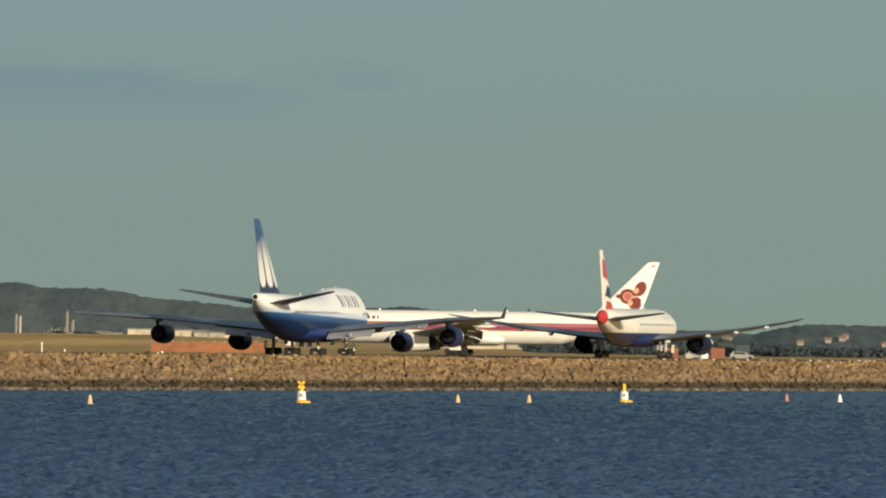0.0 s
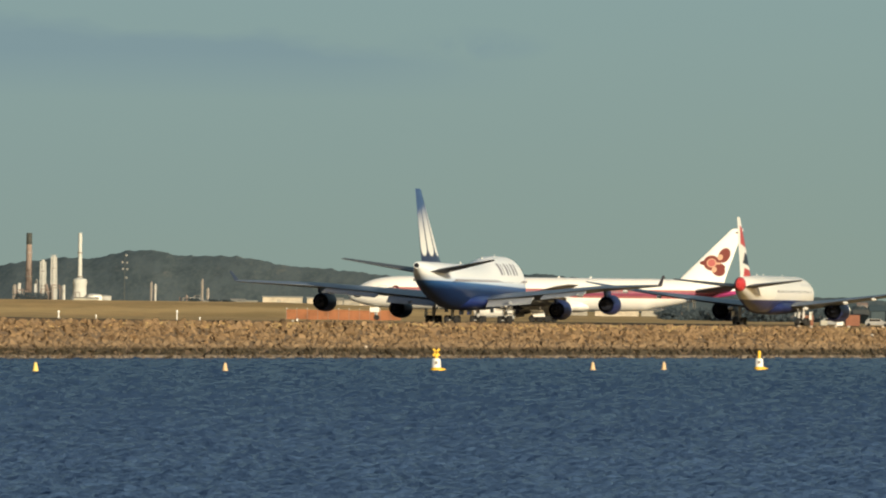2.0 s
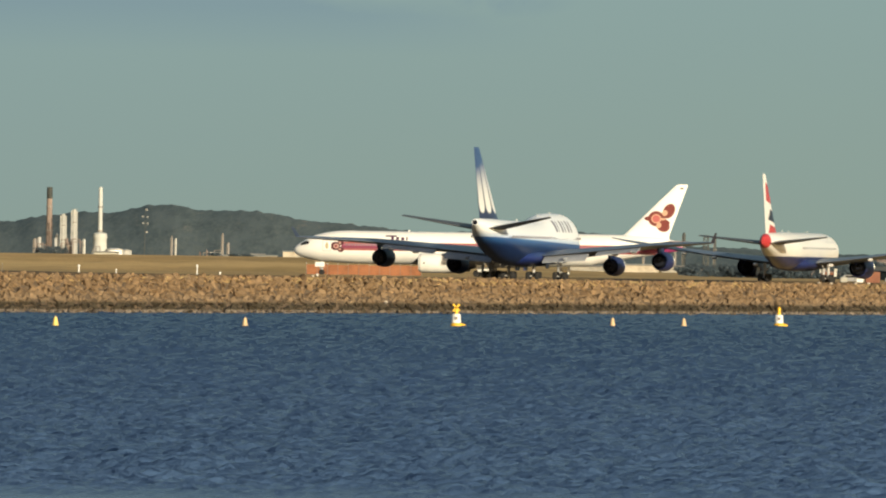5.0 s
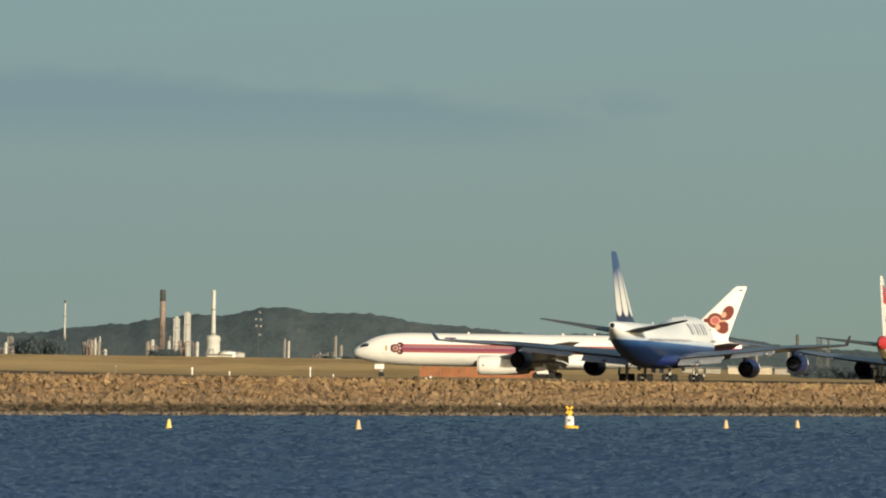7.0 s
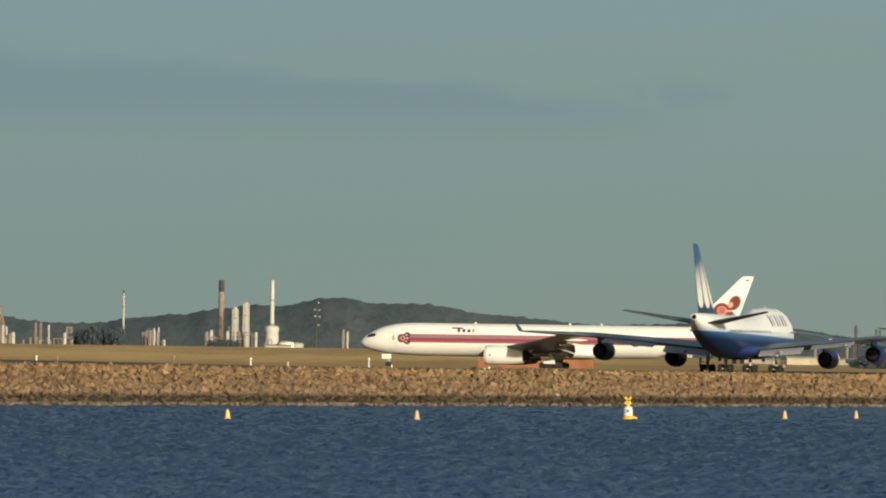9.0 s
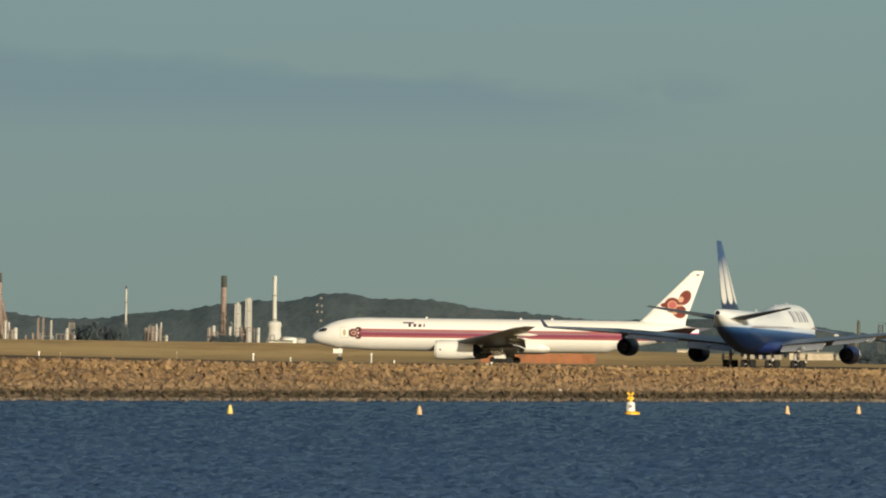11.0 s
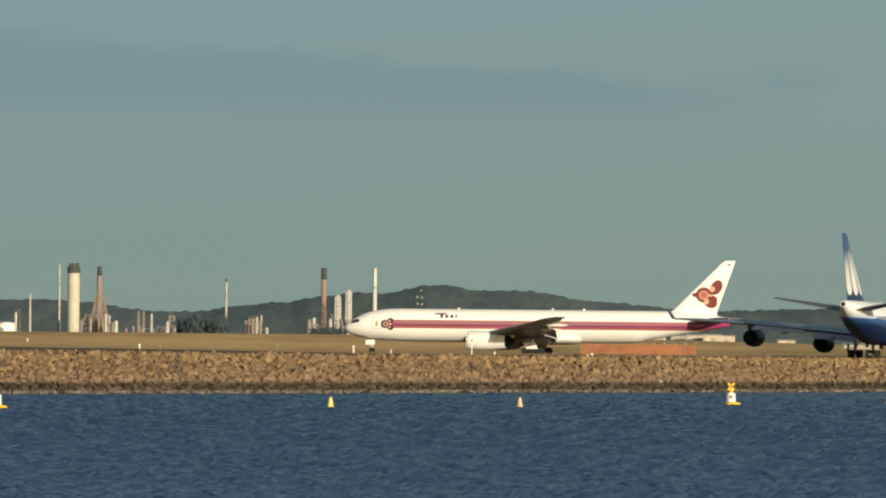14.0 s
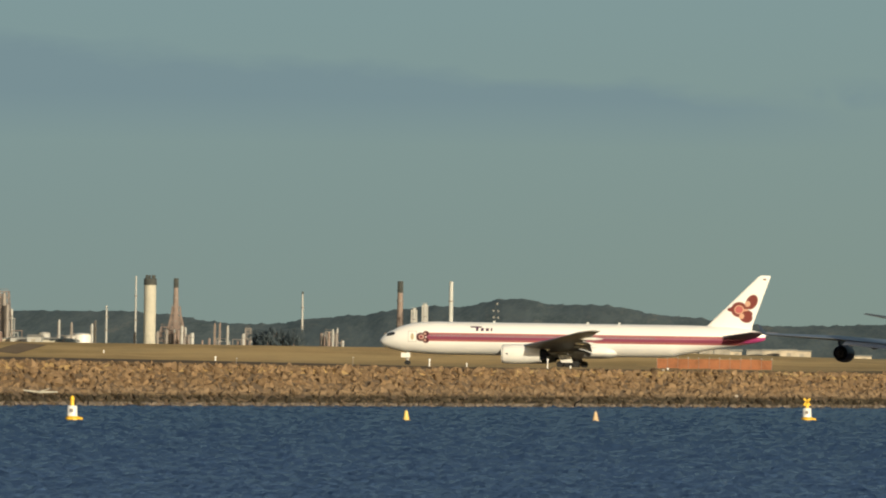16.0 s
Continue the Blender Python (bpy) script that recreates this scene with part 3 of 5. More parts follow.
def engine(root, x, y, z, r, length, cowl, name_label, wing_z):
    """A turbofan under the wing: cowl with intake lip, core, exhaust cone, fan, pylon. x: its middle."""
    h = length / 2
    body = [(h, r * 0.80), (h + 0.10, r * 0.86), (h + 0.06, r * 0.92), (h - 0.5, r * 0.99), (h * 0.3, r * 1.0), (-h * 0.35, r * 0.95), (-h * 0.92, r * 0.80), (-h * 0.92, r * 0.77), (-h * 0.2, r * 0.84), (h * 0.5, r * 0.84)]
    e = part("engine", turned(body, "x", 28, (x, y, z), caps=False), cowl, root, name_label)
    part("intake_lip", turned([(h + 0.0, r * 0.80), (h + 0.12, r * 0.86), (h - 0.22, r * 0.975), (h - 0.24, r * 0.955)], "x", 28, (x, y, z), caps=False), M_METAL, e, "polished metal lip")
    part("fan", turned([(h * 0.55, r * 0.84), (h * 0.56, r * 0.3), (h * 0.85, 0.02)], "x", 28, (x, y, z)), M_DARK, e, "dark fan")
    part("core", turned([(-h * 0.3, r * 0.72), (-h * 0.72, r * 0.66), (-h * 1.2, r * 0.48), (-h * 1.21, r * 0.44)], "x", 24, (x, y, z)), M_DARK, e, "sooty exhaust nozzle")
    part("exhaust_cone", turned([(-h * 1.1, r * 0.30), (-h * 1.46, 0.03)], "x", 16, (x, y, z)), M_DARK, e)
    if cowl is M_WHITE:
        for side in (-1, 1):
            part("badge", turned([(y + side * (r - 0.05), 0.17), (y + side * (r + 0.02), 0.16)], "y", 12, (x + h * 0.72, 0, z)), M_DARK, e, "small dark round badge")
    top = wing_z
    verts = [(x + h * 0.5, y - 0.16, z + r * 0.8), (x + h * 0.5, y + 0.16, z + r * 0.8), (x - h * 1.5, y - 0.16, top), (x - h * 1.5, y + 0.16, top), (x - h * 1.3, y - 0.16, top - 0.7), (x - h * 1.3, y + 0.16, top - 0.7), (x - h * 0.55, y - 0.16, z + r * 0.55), (x - h * 0.55, y + 0.16, z + r * 0.55),
             (x + h * 0.2, y - 0.16, max(top, z + r)), (x + h * 0.2, y + 0.16, max(top, z + r))]
    faces = [(0, 1, 9, 8), (8, 9, 3, 2), (2, 3, 5, 4), (4, 5, 7, 6), (6, 7, 1, 0), (0, 8, 2, 4, 6), (1, 7, 5, 3, 9)]
    part("pylon", mesh("pylon", verts, faces), cowl, e)
    return e


def undercarriage(root, x, y, top, wheels_along, r=0.62, half=0.62, door=None):
    """A leg with its bogie of paired wheels."""
    g = part("landing_gear", joined([bar((x, y, top), (x, y, r), 0.26, 10), bar((x + 0.9, y, top * 0.75), (x, y, r + 0.3), 0.09), bar((x, y * 0.8, top * 0.9), (x, y, r + 0.9), 0.08)]), M_STRUT, root, "grey main strut with braces")
    for dx in wheels_along:
        part("axle", bar((x + dx, y - half, r), (x + dx, y + half, r), 0.1), M_STRUT, g)
        for side in (-1, 1):
            o = (x + dx, y + side * half, r)
            part("wheel", turned([(-0.28, r * 0.55), (-0.28, r * 0.9), (-0.18, r), (0.18, r), (0.28, r * 0.9), (0.28, r * 0.55)], "y", 18, o), M_TYRE, g, "black tyre")
    if len(wheels_along) > 1:
        part("bogie_beam", bar((x + min(wheels_along), y, r), (x + max(wheels_along), y, r), 0.14), M_STRUT, g)
    if door:
        out = y + (1.25 if y >= 0 else -1.25)
        part("gear_door", loft([[(x + door * 1.5, yy, 2.35), (x - door * 0.6, yy, 2.35), (x - door * 0.9, yy, 1.0), (x + door * 0.9, yy, 1.0)] for yy in (out - 0.05, out + 0.05)], smooth=False), M_WHITE, g, "open white gear door")
        part("door_link", bar((x, y, 1.7), (x, out, 1.7), 0.06, 6), M_STRUT, g)
    return g


def windows(f, x0, x1, z, zc, r, step=0.56):
    """The row of small cabin windows on both sides."""
    y = r * math.sqrt(1 - ((z - zc) / r) ** 2)
    tilt = math.asin((z - zc) / r)
    vs, fs = [], []
    for side in (-1, 1):
        for i in range(int((x0 - x1) / step)):
            x, k = x0 - i * step, len(vs)
            for dy in (-0.03, 0.012):
                vs += [(x + dx, side * (y + dy - math.tan(tilt) * dz), z + dz) for dx, dz in ((-0.13, -0.18), (0.13, -0.18), (0.13, 0.18), (-0.13, 0.18))]
            fs += [(k + 4, k + 5, k + 6, k + 7), (k, k + 1, k + 5, k + 4), (k + 1, k + 2, k + 6, k + 5), (k + 2, k + 3, k + 7, k + 6), (k + 3, k, k + 4, k + 7)]
    tagged(part("cabin_glazing", mesh("cabin_glazing", vs, fs), M_WINDOW, f), "row of small cabin windows", kind="stuff")


def jumbo():
    """The four-engined airliner with an upper deck; x forward, origin on the ground amid the main gear."""
    a = thing("airliner", "white and blue four-engined jumbo jet taxiing on the airfield", "aeroplane", "airliners")
    fus = M_UA
    st = [(33.3, 4.6, 0.05, 0.05, 0.05), (32.6, 4.7, 1.0, 1.2, 1.0), (31, 4.9, 1.9, 2.4, 1.8), (28.5, 5.1, 2.7, 3.9, 2.5), (26, 5.3, 3.1, 4.5, 3.0), (22, 5.4, 3.25, 4.65, 3.25), (14, 5.4, 3.25, 4.6, 3.3), (9.5, 5.4, 3.25, 4.3, 3.3),
          (5, 5.4, 3.25, 3.6, 3.3), (0, 5.4, 3.25, 3.3, 3.3), (-12, 5.4, 3.25, 3.3, 3.3), (-18, 5.65, 3.1, 3.1, 2.95), (-24, 6.3, 2.6, 2.55, 2.35), (-29, 7.0, 1.9, 1.85, 1.75), (-33, 7.7, 1.05, 1.15, 1.0), (-35, 8.15, 0.56, 0.6, 0.52), (-35.5, 8.24, 0.46, 0.46, 0.44)]
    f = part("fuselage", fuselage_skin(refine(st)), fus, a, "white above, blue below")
    windows(f, 27, -24, 6.2, 5.4, 3.27)
    part("exhaust_outlet", turned([(-35.62, 0.3), (-35.4, 0.44)], "x", 16, (0, 0, 8.24)), M_DARK, f, "dark tailpipe opening")
    for s in (-1, 1):
        part("cockpit_window", block(29.6, 30.4, s * 1.2 - 0.5, s * 1.2 + 0.5, 7.7, 8.25, 0.05), M_GLASS, f)
    for i, x in enumerate((18.0, 9.0, -6.0)):
        part("antenna", block(x - 0.2, x + 0.2, -0.04, 0.04, (9.9, 9.4, 8.5)[i], (10.25, 9.85, 9.0)[i], 0.02), M_WHITE, f)
    part("wing_fairing", fuselage_skin(refine([(14, 3.2, 0.3, 0.3, 0.2), (11, 3.2, 2.9, 1.0, 1.2), (4, 3.1, 3.7, 1.4, 1.3), (-6, 3.1, 3.7, 1.4, 1.3), (-11, 3.2, 2.6, 1.0, 1.1), (-14, 3.3, 0.3, 0.2, 0.2)]), 28), M_UABELLY, f, "deep blue belly fairing")
    for side in (-1, 1):
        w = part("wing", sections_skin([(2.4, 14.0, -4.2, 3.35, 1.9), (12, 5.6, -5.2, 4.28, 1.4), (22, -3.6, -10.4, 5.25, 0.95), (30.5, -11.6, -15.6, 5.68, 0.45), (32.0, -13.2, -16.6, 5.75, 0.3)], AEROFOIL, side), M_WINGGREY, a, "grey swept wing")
        part("winglet", loft([[(-13.3 + (-3.2) * c, side * (32.0 + 0.25 * h), 5.75) for c, h in AEROFOIL], [(-15.3 - 1.4 * c, side * (32.75 + 0.1 * h), 7.25) for c, h in AEROFOIL]]), M_UAFINBLUE, w, "blue upturned winglet")
        # flaps run out and drooped, in two spans
        for y0, y1, x0, x1, z0, z1 in ((4.0, 11.0, -3.4, -4.7, 3.2, 3.7), (12.6, 19.8, -5.3, -8.9, 4.02, 4.72)):
            vs = []
            fall = 0.8 if y0 < 6 else 0.42
            for y, xx, z in ((y0, x0, z0), (y1, x1, z1)):
                vs += [[(xx, side * y, z + 0.18), (xx - 1.1, side * y, z - 0.02), (xx - 2.6, side * y, z - fall), (xx - 2.65, side * y, z - fall - 0.08), (xx - 1.2, side * y, z - 0.32), (xx, side * y, z - 0.12)]]
            part("flap", loft(vs), M_FLAP, w, "pale grey flap lowered")
        for y, x, z in ((7.6, -5.0, 3.0), (15.5, -7.0, 3.85), (18.8, -9.0, 4.25)):
            part("flap_track_fairing", turned([(2.4, 0.05), (1.4, 0.3), (-0.8, 0.32), (-2.6, 0.05)], "x", 12, (x, side * y, z)), M_FLAP, w)
        engine(a, 7.9, side * 12.3, 2.0, 1.5, 4.9, M_NAVY, "navy blue engine with a dark exhaust", 3.7)
        engine(a, -1.8, side * 21.8, 2.85, 1.5, 4.9, M_NAVY, "navy blue engine with a dark exhaust", 4.9)
        part("tailplane", sections_skin([(0.8, -23.0, -31.8, 7.3, 0.95), (11.08, -33.2, -36.4, 9.1, 0.3)], AEROFOIL, side), M_TAILGREY, a, "dark grey tailplane")
        undercarriage(a, 0.9, side * 5.5, 3.8, (-0.8, 0.8), 0.68, 0.70, 0.7)
        undercarriage(a, -2.2, side * 1.95, 3.4, (-0.8, 0.8), 0.68, 0.70)
        part("gear_door", block(-3.6, -0.6, side * 0.62 - 0.04, side * 0.62 + 0.04, 1.15, 2.6, 0.03), M_UABELLY, a, "open blue gear door")
        part("gear_door", block(-0.6, 1.6, side * 3.5 - 0.04, side * 3.5 + 0.04, 1.5, 2.7, 0.03), M_UABELLY, a, "open blue gear door")
    part("fin", fin_skin([(8.2, -18.4, -31.9, 1.1), (9.2, -20.8, -32.4, 0.95), (19.2, -33.4, -36.9, 0.35), (19.4, -33.9, -36.9, 0.2)]), M_UAFIN, a, "white fin with blue top and fine blue curves")
    undercarriage(a, 25.6, 0, 3.7, (0,), 0.6, 0.45)
    # the oleos stand well extended
    for c in a.children:
        if not c.name.startswith("landing_gear"):
            c.location.z += 0.34
    return a


def twin(name_label, length, nose, body, fin_mat, cowl, tailcone, flap_down=True):
    """A long twin-engined airliner; x forward, origin on the ground amid the main gear."""
    a = thing("airliner", name_label, "aeroplane", "airliners")
    xt = nose - length
    sag = 0 if tailcone else 0.35
    st = [(nose, 4.55, 0.05, 0.05, 0.05), (nose - 0.5, 4.6, 0.85, 0.8, 0.8), (nose - 1.8, 4.75, 1.6, 1.55, 1.5), (nose - 4, 4.98, 2.35, 2.45, 2.2), (nose - 7, 5.2, 2.85, 2.95, 2.75), (nose - 10.5, 5.3, 3.1, 3.1, 3.05), (nose - 16, 5.3, 3.1, 3.1, 3.1),
          (xt + 22, 5.3, 3.1, 3.1, 3.1), (xt + 16, 5.55, 2.9, 2.85, 2.8), (xt + 10, 6.1, 2.25, 2.2, 2.2), (xt + 5, 6.6 - sag * 0.5, 1.5, 1.6, 1.5 + sag * 0.7), (xt + 1.5, 6.8 - sag, 0.8, 1.15 - sag * 0.5, 1.0 + sag * 0.3), (xt + 0.3, 6.8 - sag, 0.3, 0.85 - sag * 0.6, 0.7 + sag * 0.2), (xt, 6.8 - sag, 0.15, 0.5 - sag * 0.3, 0.4)]
    f = part("fuselage", fuselage_skin(refine(st)), body, a)
    windows(f, nose - 10.5, xt + 20, 5.75, 5.3, 3.1)
    skin = np.array(refine(st))[::-1]

    def on_skin(x, z, off):
        """A place on the fuselage's flank, off metres proud of it."""
        zc, hw, up = (np.interp(x, skin[:, 0], skin[:, i]) for i in (1, 2, 3))
        return (x, max(hw * math.sqrt(max(0.0, 1 - ((z - zc) / up) ** 2)), 0.05) + off, z)
    for s in (-1, 1):
        for quad in (((nose - 1.45, 5.50), (nose - 1.62, 5.98), (nose - 2.05, 6.18), (nose - 2.05, 5.60)), ((nose - 2.1, 5.61), (nose - 2.1, 6.20), (nose - 2.62, 6.30), (nose - 2.62, 5.68)), ((nose - 2.68, 5.70), (nose - 2.68, 6.30), (nose - 3.2, 6.22), (nose - 3.05, 5.78))):
            part("cockpit_window", loft([[(x, s * y, z) for x, y, z in (on_skin(x, z, off) for x, z in quad)] for off in (-0.1, 0.09)], smooth=False), M_GLASS, f, "dark cockpit glass")
    for side in (-1, 1):
        for x in (nose - 7.2, nose - 18, nose - length * 0.42, nose - length * 0.55, xt + 19):
            r = 3.1 if x < nose - 10 else 2.87
            part("door", loft([[(x + dx, side * (math.sqrt(r * r - (z - 5.3) ** 2) + off), z) for dx, z in ((-0.5, 4.75), (0.5, 4.75), (0.5, 5.7), (0.5, 6.55), (-0.5, 6.55), (-0.5, 5.7))] for off in (-0.05, 0.015)], smooth=False), body, f)
    for x in (nose - 22, nose - 40, nose - 46):
        part("antenna", block(x - 0.2, x + 0.2, -0.04, 0.04, 8.3, 8.68, 0.02), M_WHITE, f)
    part("wing_fairing", fuselage_skin(refine([(14.5, 3.1, 0.3, 0.3, 0.2), (11, 3.05, 2.7, 1.0, 1.0), (5, 3.0, 3.5, 1.3, 1.15), (-5.5, 3.0, 3.5, 1.5, 1.15), (-8.2, 3.1, 2.6, 1.0, 0.95), (-10.5, 3.2, 0.3, 0.2, 0.2)]), 28), cowl, f, "smooth belly fairing")
    for side in (-1, 1):
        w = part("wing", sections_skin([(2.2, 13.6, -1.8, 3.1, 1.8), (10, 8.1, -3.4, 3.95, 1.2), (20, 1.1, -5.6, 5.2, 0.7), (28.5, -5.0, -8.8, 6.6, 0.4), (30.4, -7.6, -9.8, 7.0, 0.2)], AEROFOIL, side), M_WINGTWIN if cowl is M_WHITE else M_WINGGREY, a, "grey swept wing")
        if flap_down:
            for y0, y1, x0, x1, z0, z1 in ((3.6, 9.4, -1.3, -2.7, 2.95, 3.6), (10.8, 20.5, -3.0, -5.0, 3.8, 5.0)):
                vs = []
                for y, xx, z in ((y0, x0, z0), (y1, x1, z1)):
                    k = 1.0 if y < 12 else 0.6
                    vs += [[(xx, side * y, z + 0.15), (xx - 1.1 * k, side * y, z - 0.05), (xx - 2.4 * k, side * y, z - 0.75 * k), (xx - 2.4 * k, side * y, z - 0.83 * k), (xx - 1.1 * k, side * y, z - 0.3), (xx, side * y, z - 0.1)]]
                part("flap", loft(vs), M_FLAP, w, "pale grey flap lowered a little")
        for y, x, z in ((6.5, -3.4, 2.9), (13.5, -4.4, 3.95), (18.5, -5.4, 4.6), (24.0, -7.0, 5.5)):
            part("flap_track_fairing", turned([(2.2, 0.05), (1.3, 0.26), (-0.8, 0.28), (-2.3, 0.05)], "x", 12, (x, side * y, z)), M_WHITE, w)
        engine(a, 8.05, side * 9.75, 2.5, 1.85, 7.5, cowl, "large engine slung under the wing", 3.8)
        part("tailplane", sections_skin([(0.6, xt + 9.0, xt + 1.8, 6.4 - sag * 0.9, 0.85), (10.75, xt + 1.2, xt - 1.2, 7.55 - sag * 0.9, 0.25)], AEROFOIL, side), M_TAILGREY if cowl is not M_WHITE else M_STAB, a, "swept tailplane")
        undercarriage(a, 0, side * 5.5, 3.2, (-1.45, 0, 1.45), 0.66, 0.6, 1.2)
    part("fin", fin_skin([(7.6, xt + 12.2, xt + 2.6, 0.95), (8.5, xt + 11.0, xt + 2.5, 0.85), (17.7, xt + 1.6, xt - 0.8, 0.32), (18.0, xt + 1.1, xt - 0.8, 0.2)]), fin_mat, a)
    if tailcone:
        part("tail_cone", fuselage_skin([(xt + 2.2, 6.75, 0.98, 1.28, 1.12), (xt + 0.8, 6.8, 0.62, 1.08, 0.92), (xt - 0.1, 6.8, 0.22, 0.7, 0.6)], 24), tailcone, f, "red tail cone")
    undercarriage(a, nose - 5.4, 0, 2.9, (0,), 0.5, 0.4, None)
    part("nose_gear_door", block(nose - 6.0, nose - 4.2, 0.55, 0.62, 1.5, 2.4, 0.03), M_WHITE, a, "open white nose gear door")
    return a


M_UA, M_UAFIN, M_TH, M_THFIN, M_BA, M_BAFIN = blue_fuselage(), blue_fin(), violet_fuselage(), violet_fin(), ribbon_fuselage(), ribbon_fin()
M_UABELLY = worn("deep_blue_paint", (0.014, 0.03, 0.14), 0.35)
M_UAFINBLUE = worn("winglet_blue_paint", (0.024, 0.030, 0.060), 0.4)
M_FLAP = worn("flap_grey", (0.34, 0.355, 0.37), 0.45, 0, 0.3)
M_STAB = worn("tailplane_violet_grey", (0.30, 0.26, 0.28), 0.45, 0, 0.3)

UA_AT, UA_WAY = Vector((3.79, 1149.5)), Vector((math.sin(radians(12.6)), math.cos(radians(12.6))))
BA_AT, BA_WAY = Vector((56.4, 1309.4)), Vector((math.sin(radians(12.8)), math.cos(radians(12.8))))
TH_AT, TH_WAY = Vector((-44.55, 1461.0)), Vector((math.sin(radians(-83.17)), math.cos(radians(-83.17))))


RIDGE = [(-3400, 50), (-1600, 56), (-1261, 60), (-1211, 61), (-1141, 56), (-1041, 43), (-941, 41), (-882, 50), (-782, 61), (-742, 71), (-662, 80), (-612, 78), (-572, 84), (-540, 91), (-500, 92), (-455, 82), (-365, 82), (-235, 68), (-85, 53),
         (40, 52), (185, 60), (260, 52), (420, 34), (600, 26), (745, 24), (795, 17), (855, 31), (885, 37), (965, 38), (1032, 36), (1250, 42), (1700, 30), (3400, 40)]
HILL = 4450.0


def ridge_top(m):
    """The ridge's height over the eye, in 13640ths, at a bearing m."""
    for (a, ha), (b, hb) in zip(RIDGE, RIDGE[1:]):
        if a <= m <= b:
            q = (m - a) / (b - a)
            return ha + (hb - ha) * (q * q * (3 - 2 * q) * 0.5 + q * 0.5)
    return 45


def hill_place(m, q):
    """A place on the hill's front: q runs from its foot, 0, to the ridge, 1."""
    x, y = HILL * math.tan(m / 13640), HILL - 330 + 330 * q
    h = EYE + ridge_top(m) * HILL / 13640
    z = 1.0 + (h - 1.0) * (math.sin(q * math.pi / 2) ** 0.9)
    z += noise.fractal(Vector((x * 0.02, y * 0.004, 3)), 0.9, 2.0, 4) * 1.1 * min(1, q * 3)
    # the tree tops roughen the ridge
    z += (noise.noise(Vector((x * 0.22, 4, 7))) * 1.1 + noise.noise(Vector((x * 0.8, 2, 1))) * 0.55) * max(0, q - 0.75) * 4
    return (x * y / HILL, y, z)


def build_far_land():
    """Wooded hills behind the refinery, with an uneven ridge."""
    n = 22
    ms = [-3400 + 10 * i for i in range(160)] + [-1800 + 2.5 * i for i in range(1240)] + [1300 + 10 * i for i in range(211)]
    verts = []
    for m in ms:
        verts += [hill_place(m, j / (n - 1)) for j in range(n)]
        verts.append((HILL * math.tan(m / 13640), HILL + 220, 1.0))
    n += 1
    faces = [(i * n + j, (i + 1) * n + j, (i + 1) * n + j + 1, i * n + j + 1) for i in range(len(ms) - 1) for j in range(n - 1)]
    tagged(part("hills", mesh("hills", verts, faces, True), M_HILL, None), "distant low hills of grey-green bush with haze put into the colour", "hill", kind="structure")


def at(m, d):
    """The plan at a bearing m (13640ths) and a distance."""
    return d * math.sin(m / 13640), d * math.cos(m / 13640)


def stack(m, d, top, width, base_width, body, label, cap=None, cap_part=0.1, group="refinery stacks", base_z=6.6):
    """A chimney whose top stands `top` units over the eye; widths in metres."""
    x, y = at(m, d)
    h = EYE + top * d / 13640 - base_z
    s = thing("chimney", label, "chimney", group, pose(x, y, base_z))
    k = 1 - (cap_part if cap else 0)
    r0, r1 = base_width / 2, width / 2
    part("shaft", turned([(-0.5, r0), (h * k * 0.5, (r0 + r1 * 1.02) / 2), (h * k, r1)], "z", 20), body, s)
    if cap:
        part("crown", turned([(h * k, r1), (h * k + 0.1, r1 * 1.08), (h - 0.3, r1 * 1.06), (h, r1 * 0.95)], "z", 20), cap, s, "soot-dark crown")
    for q in (0.35, 0.7) if width < 5 else ():
        part("band", turned([(h * q, r0 + (r1 - r0) * q / k + 0.02), (h * q + 0.05, r0 + (r1 - r0) * q / k + 0.35), (h * q + 0.7, r0 + (r1 - r0) * q / k + 0.35), (h * q + 0.75, r0 + (r1 - r0) * q / k + 0.02)], "z", 20, caps=False), M_STEEL, s)
    return s, h


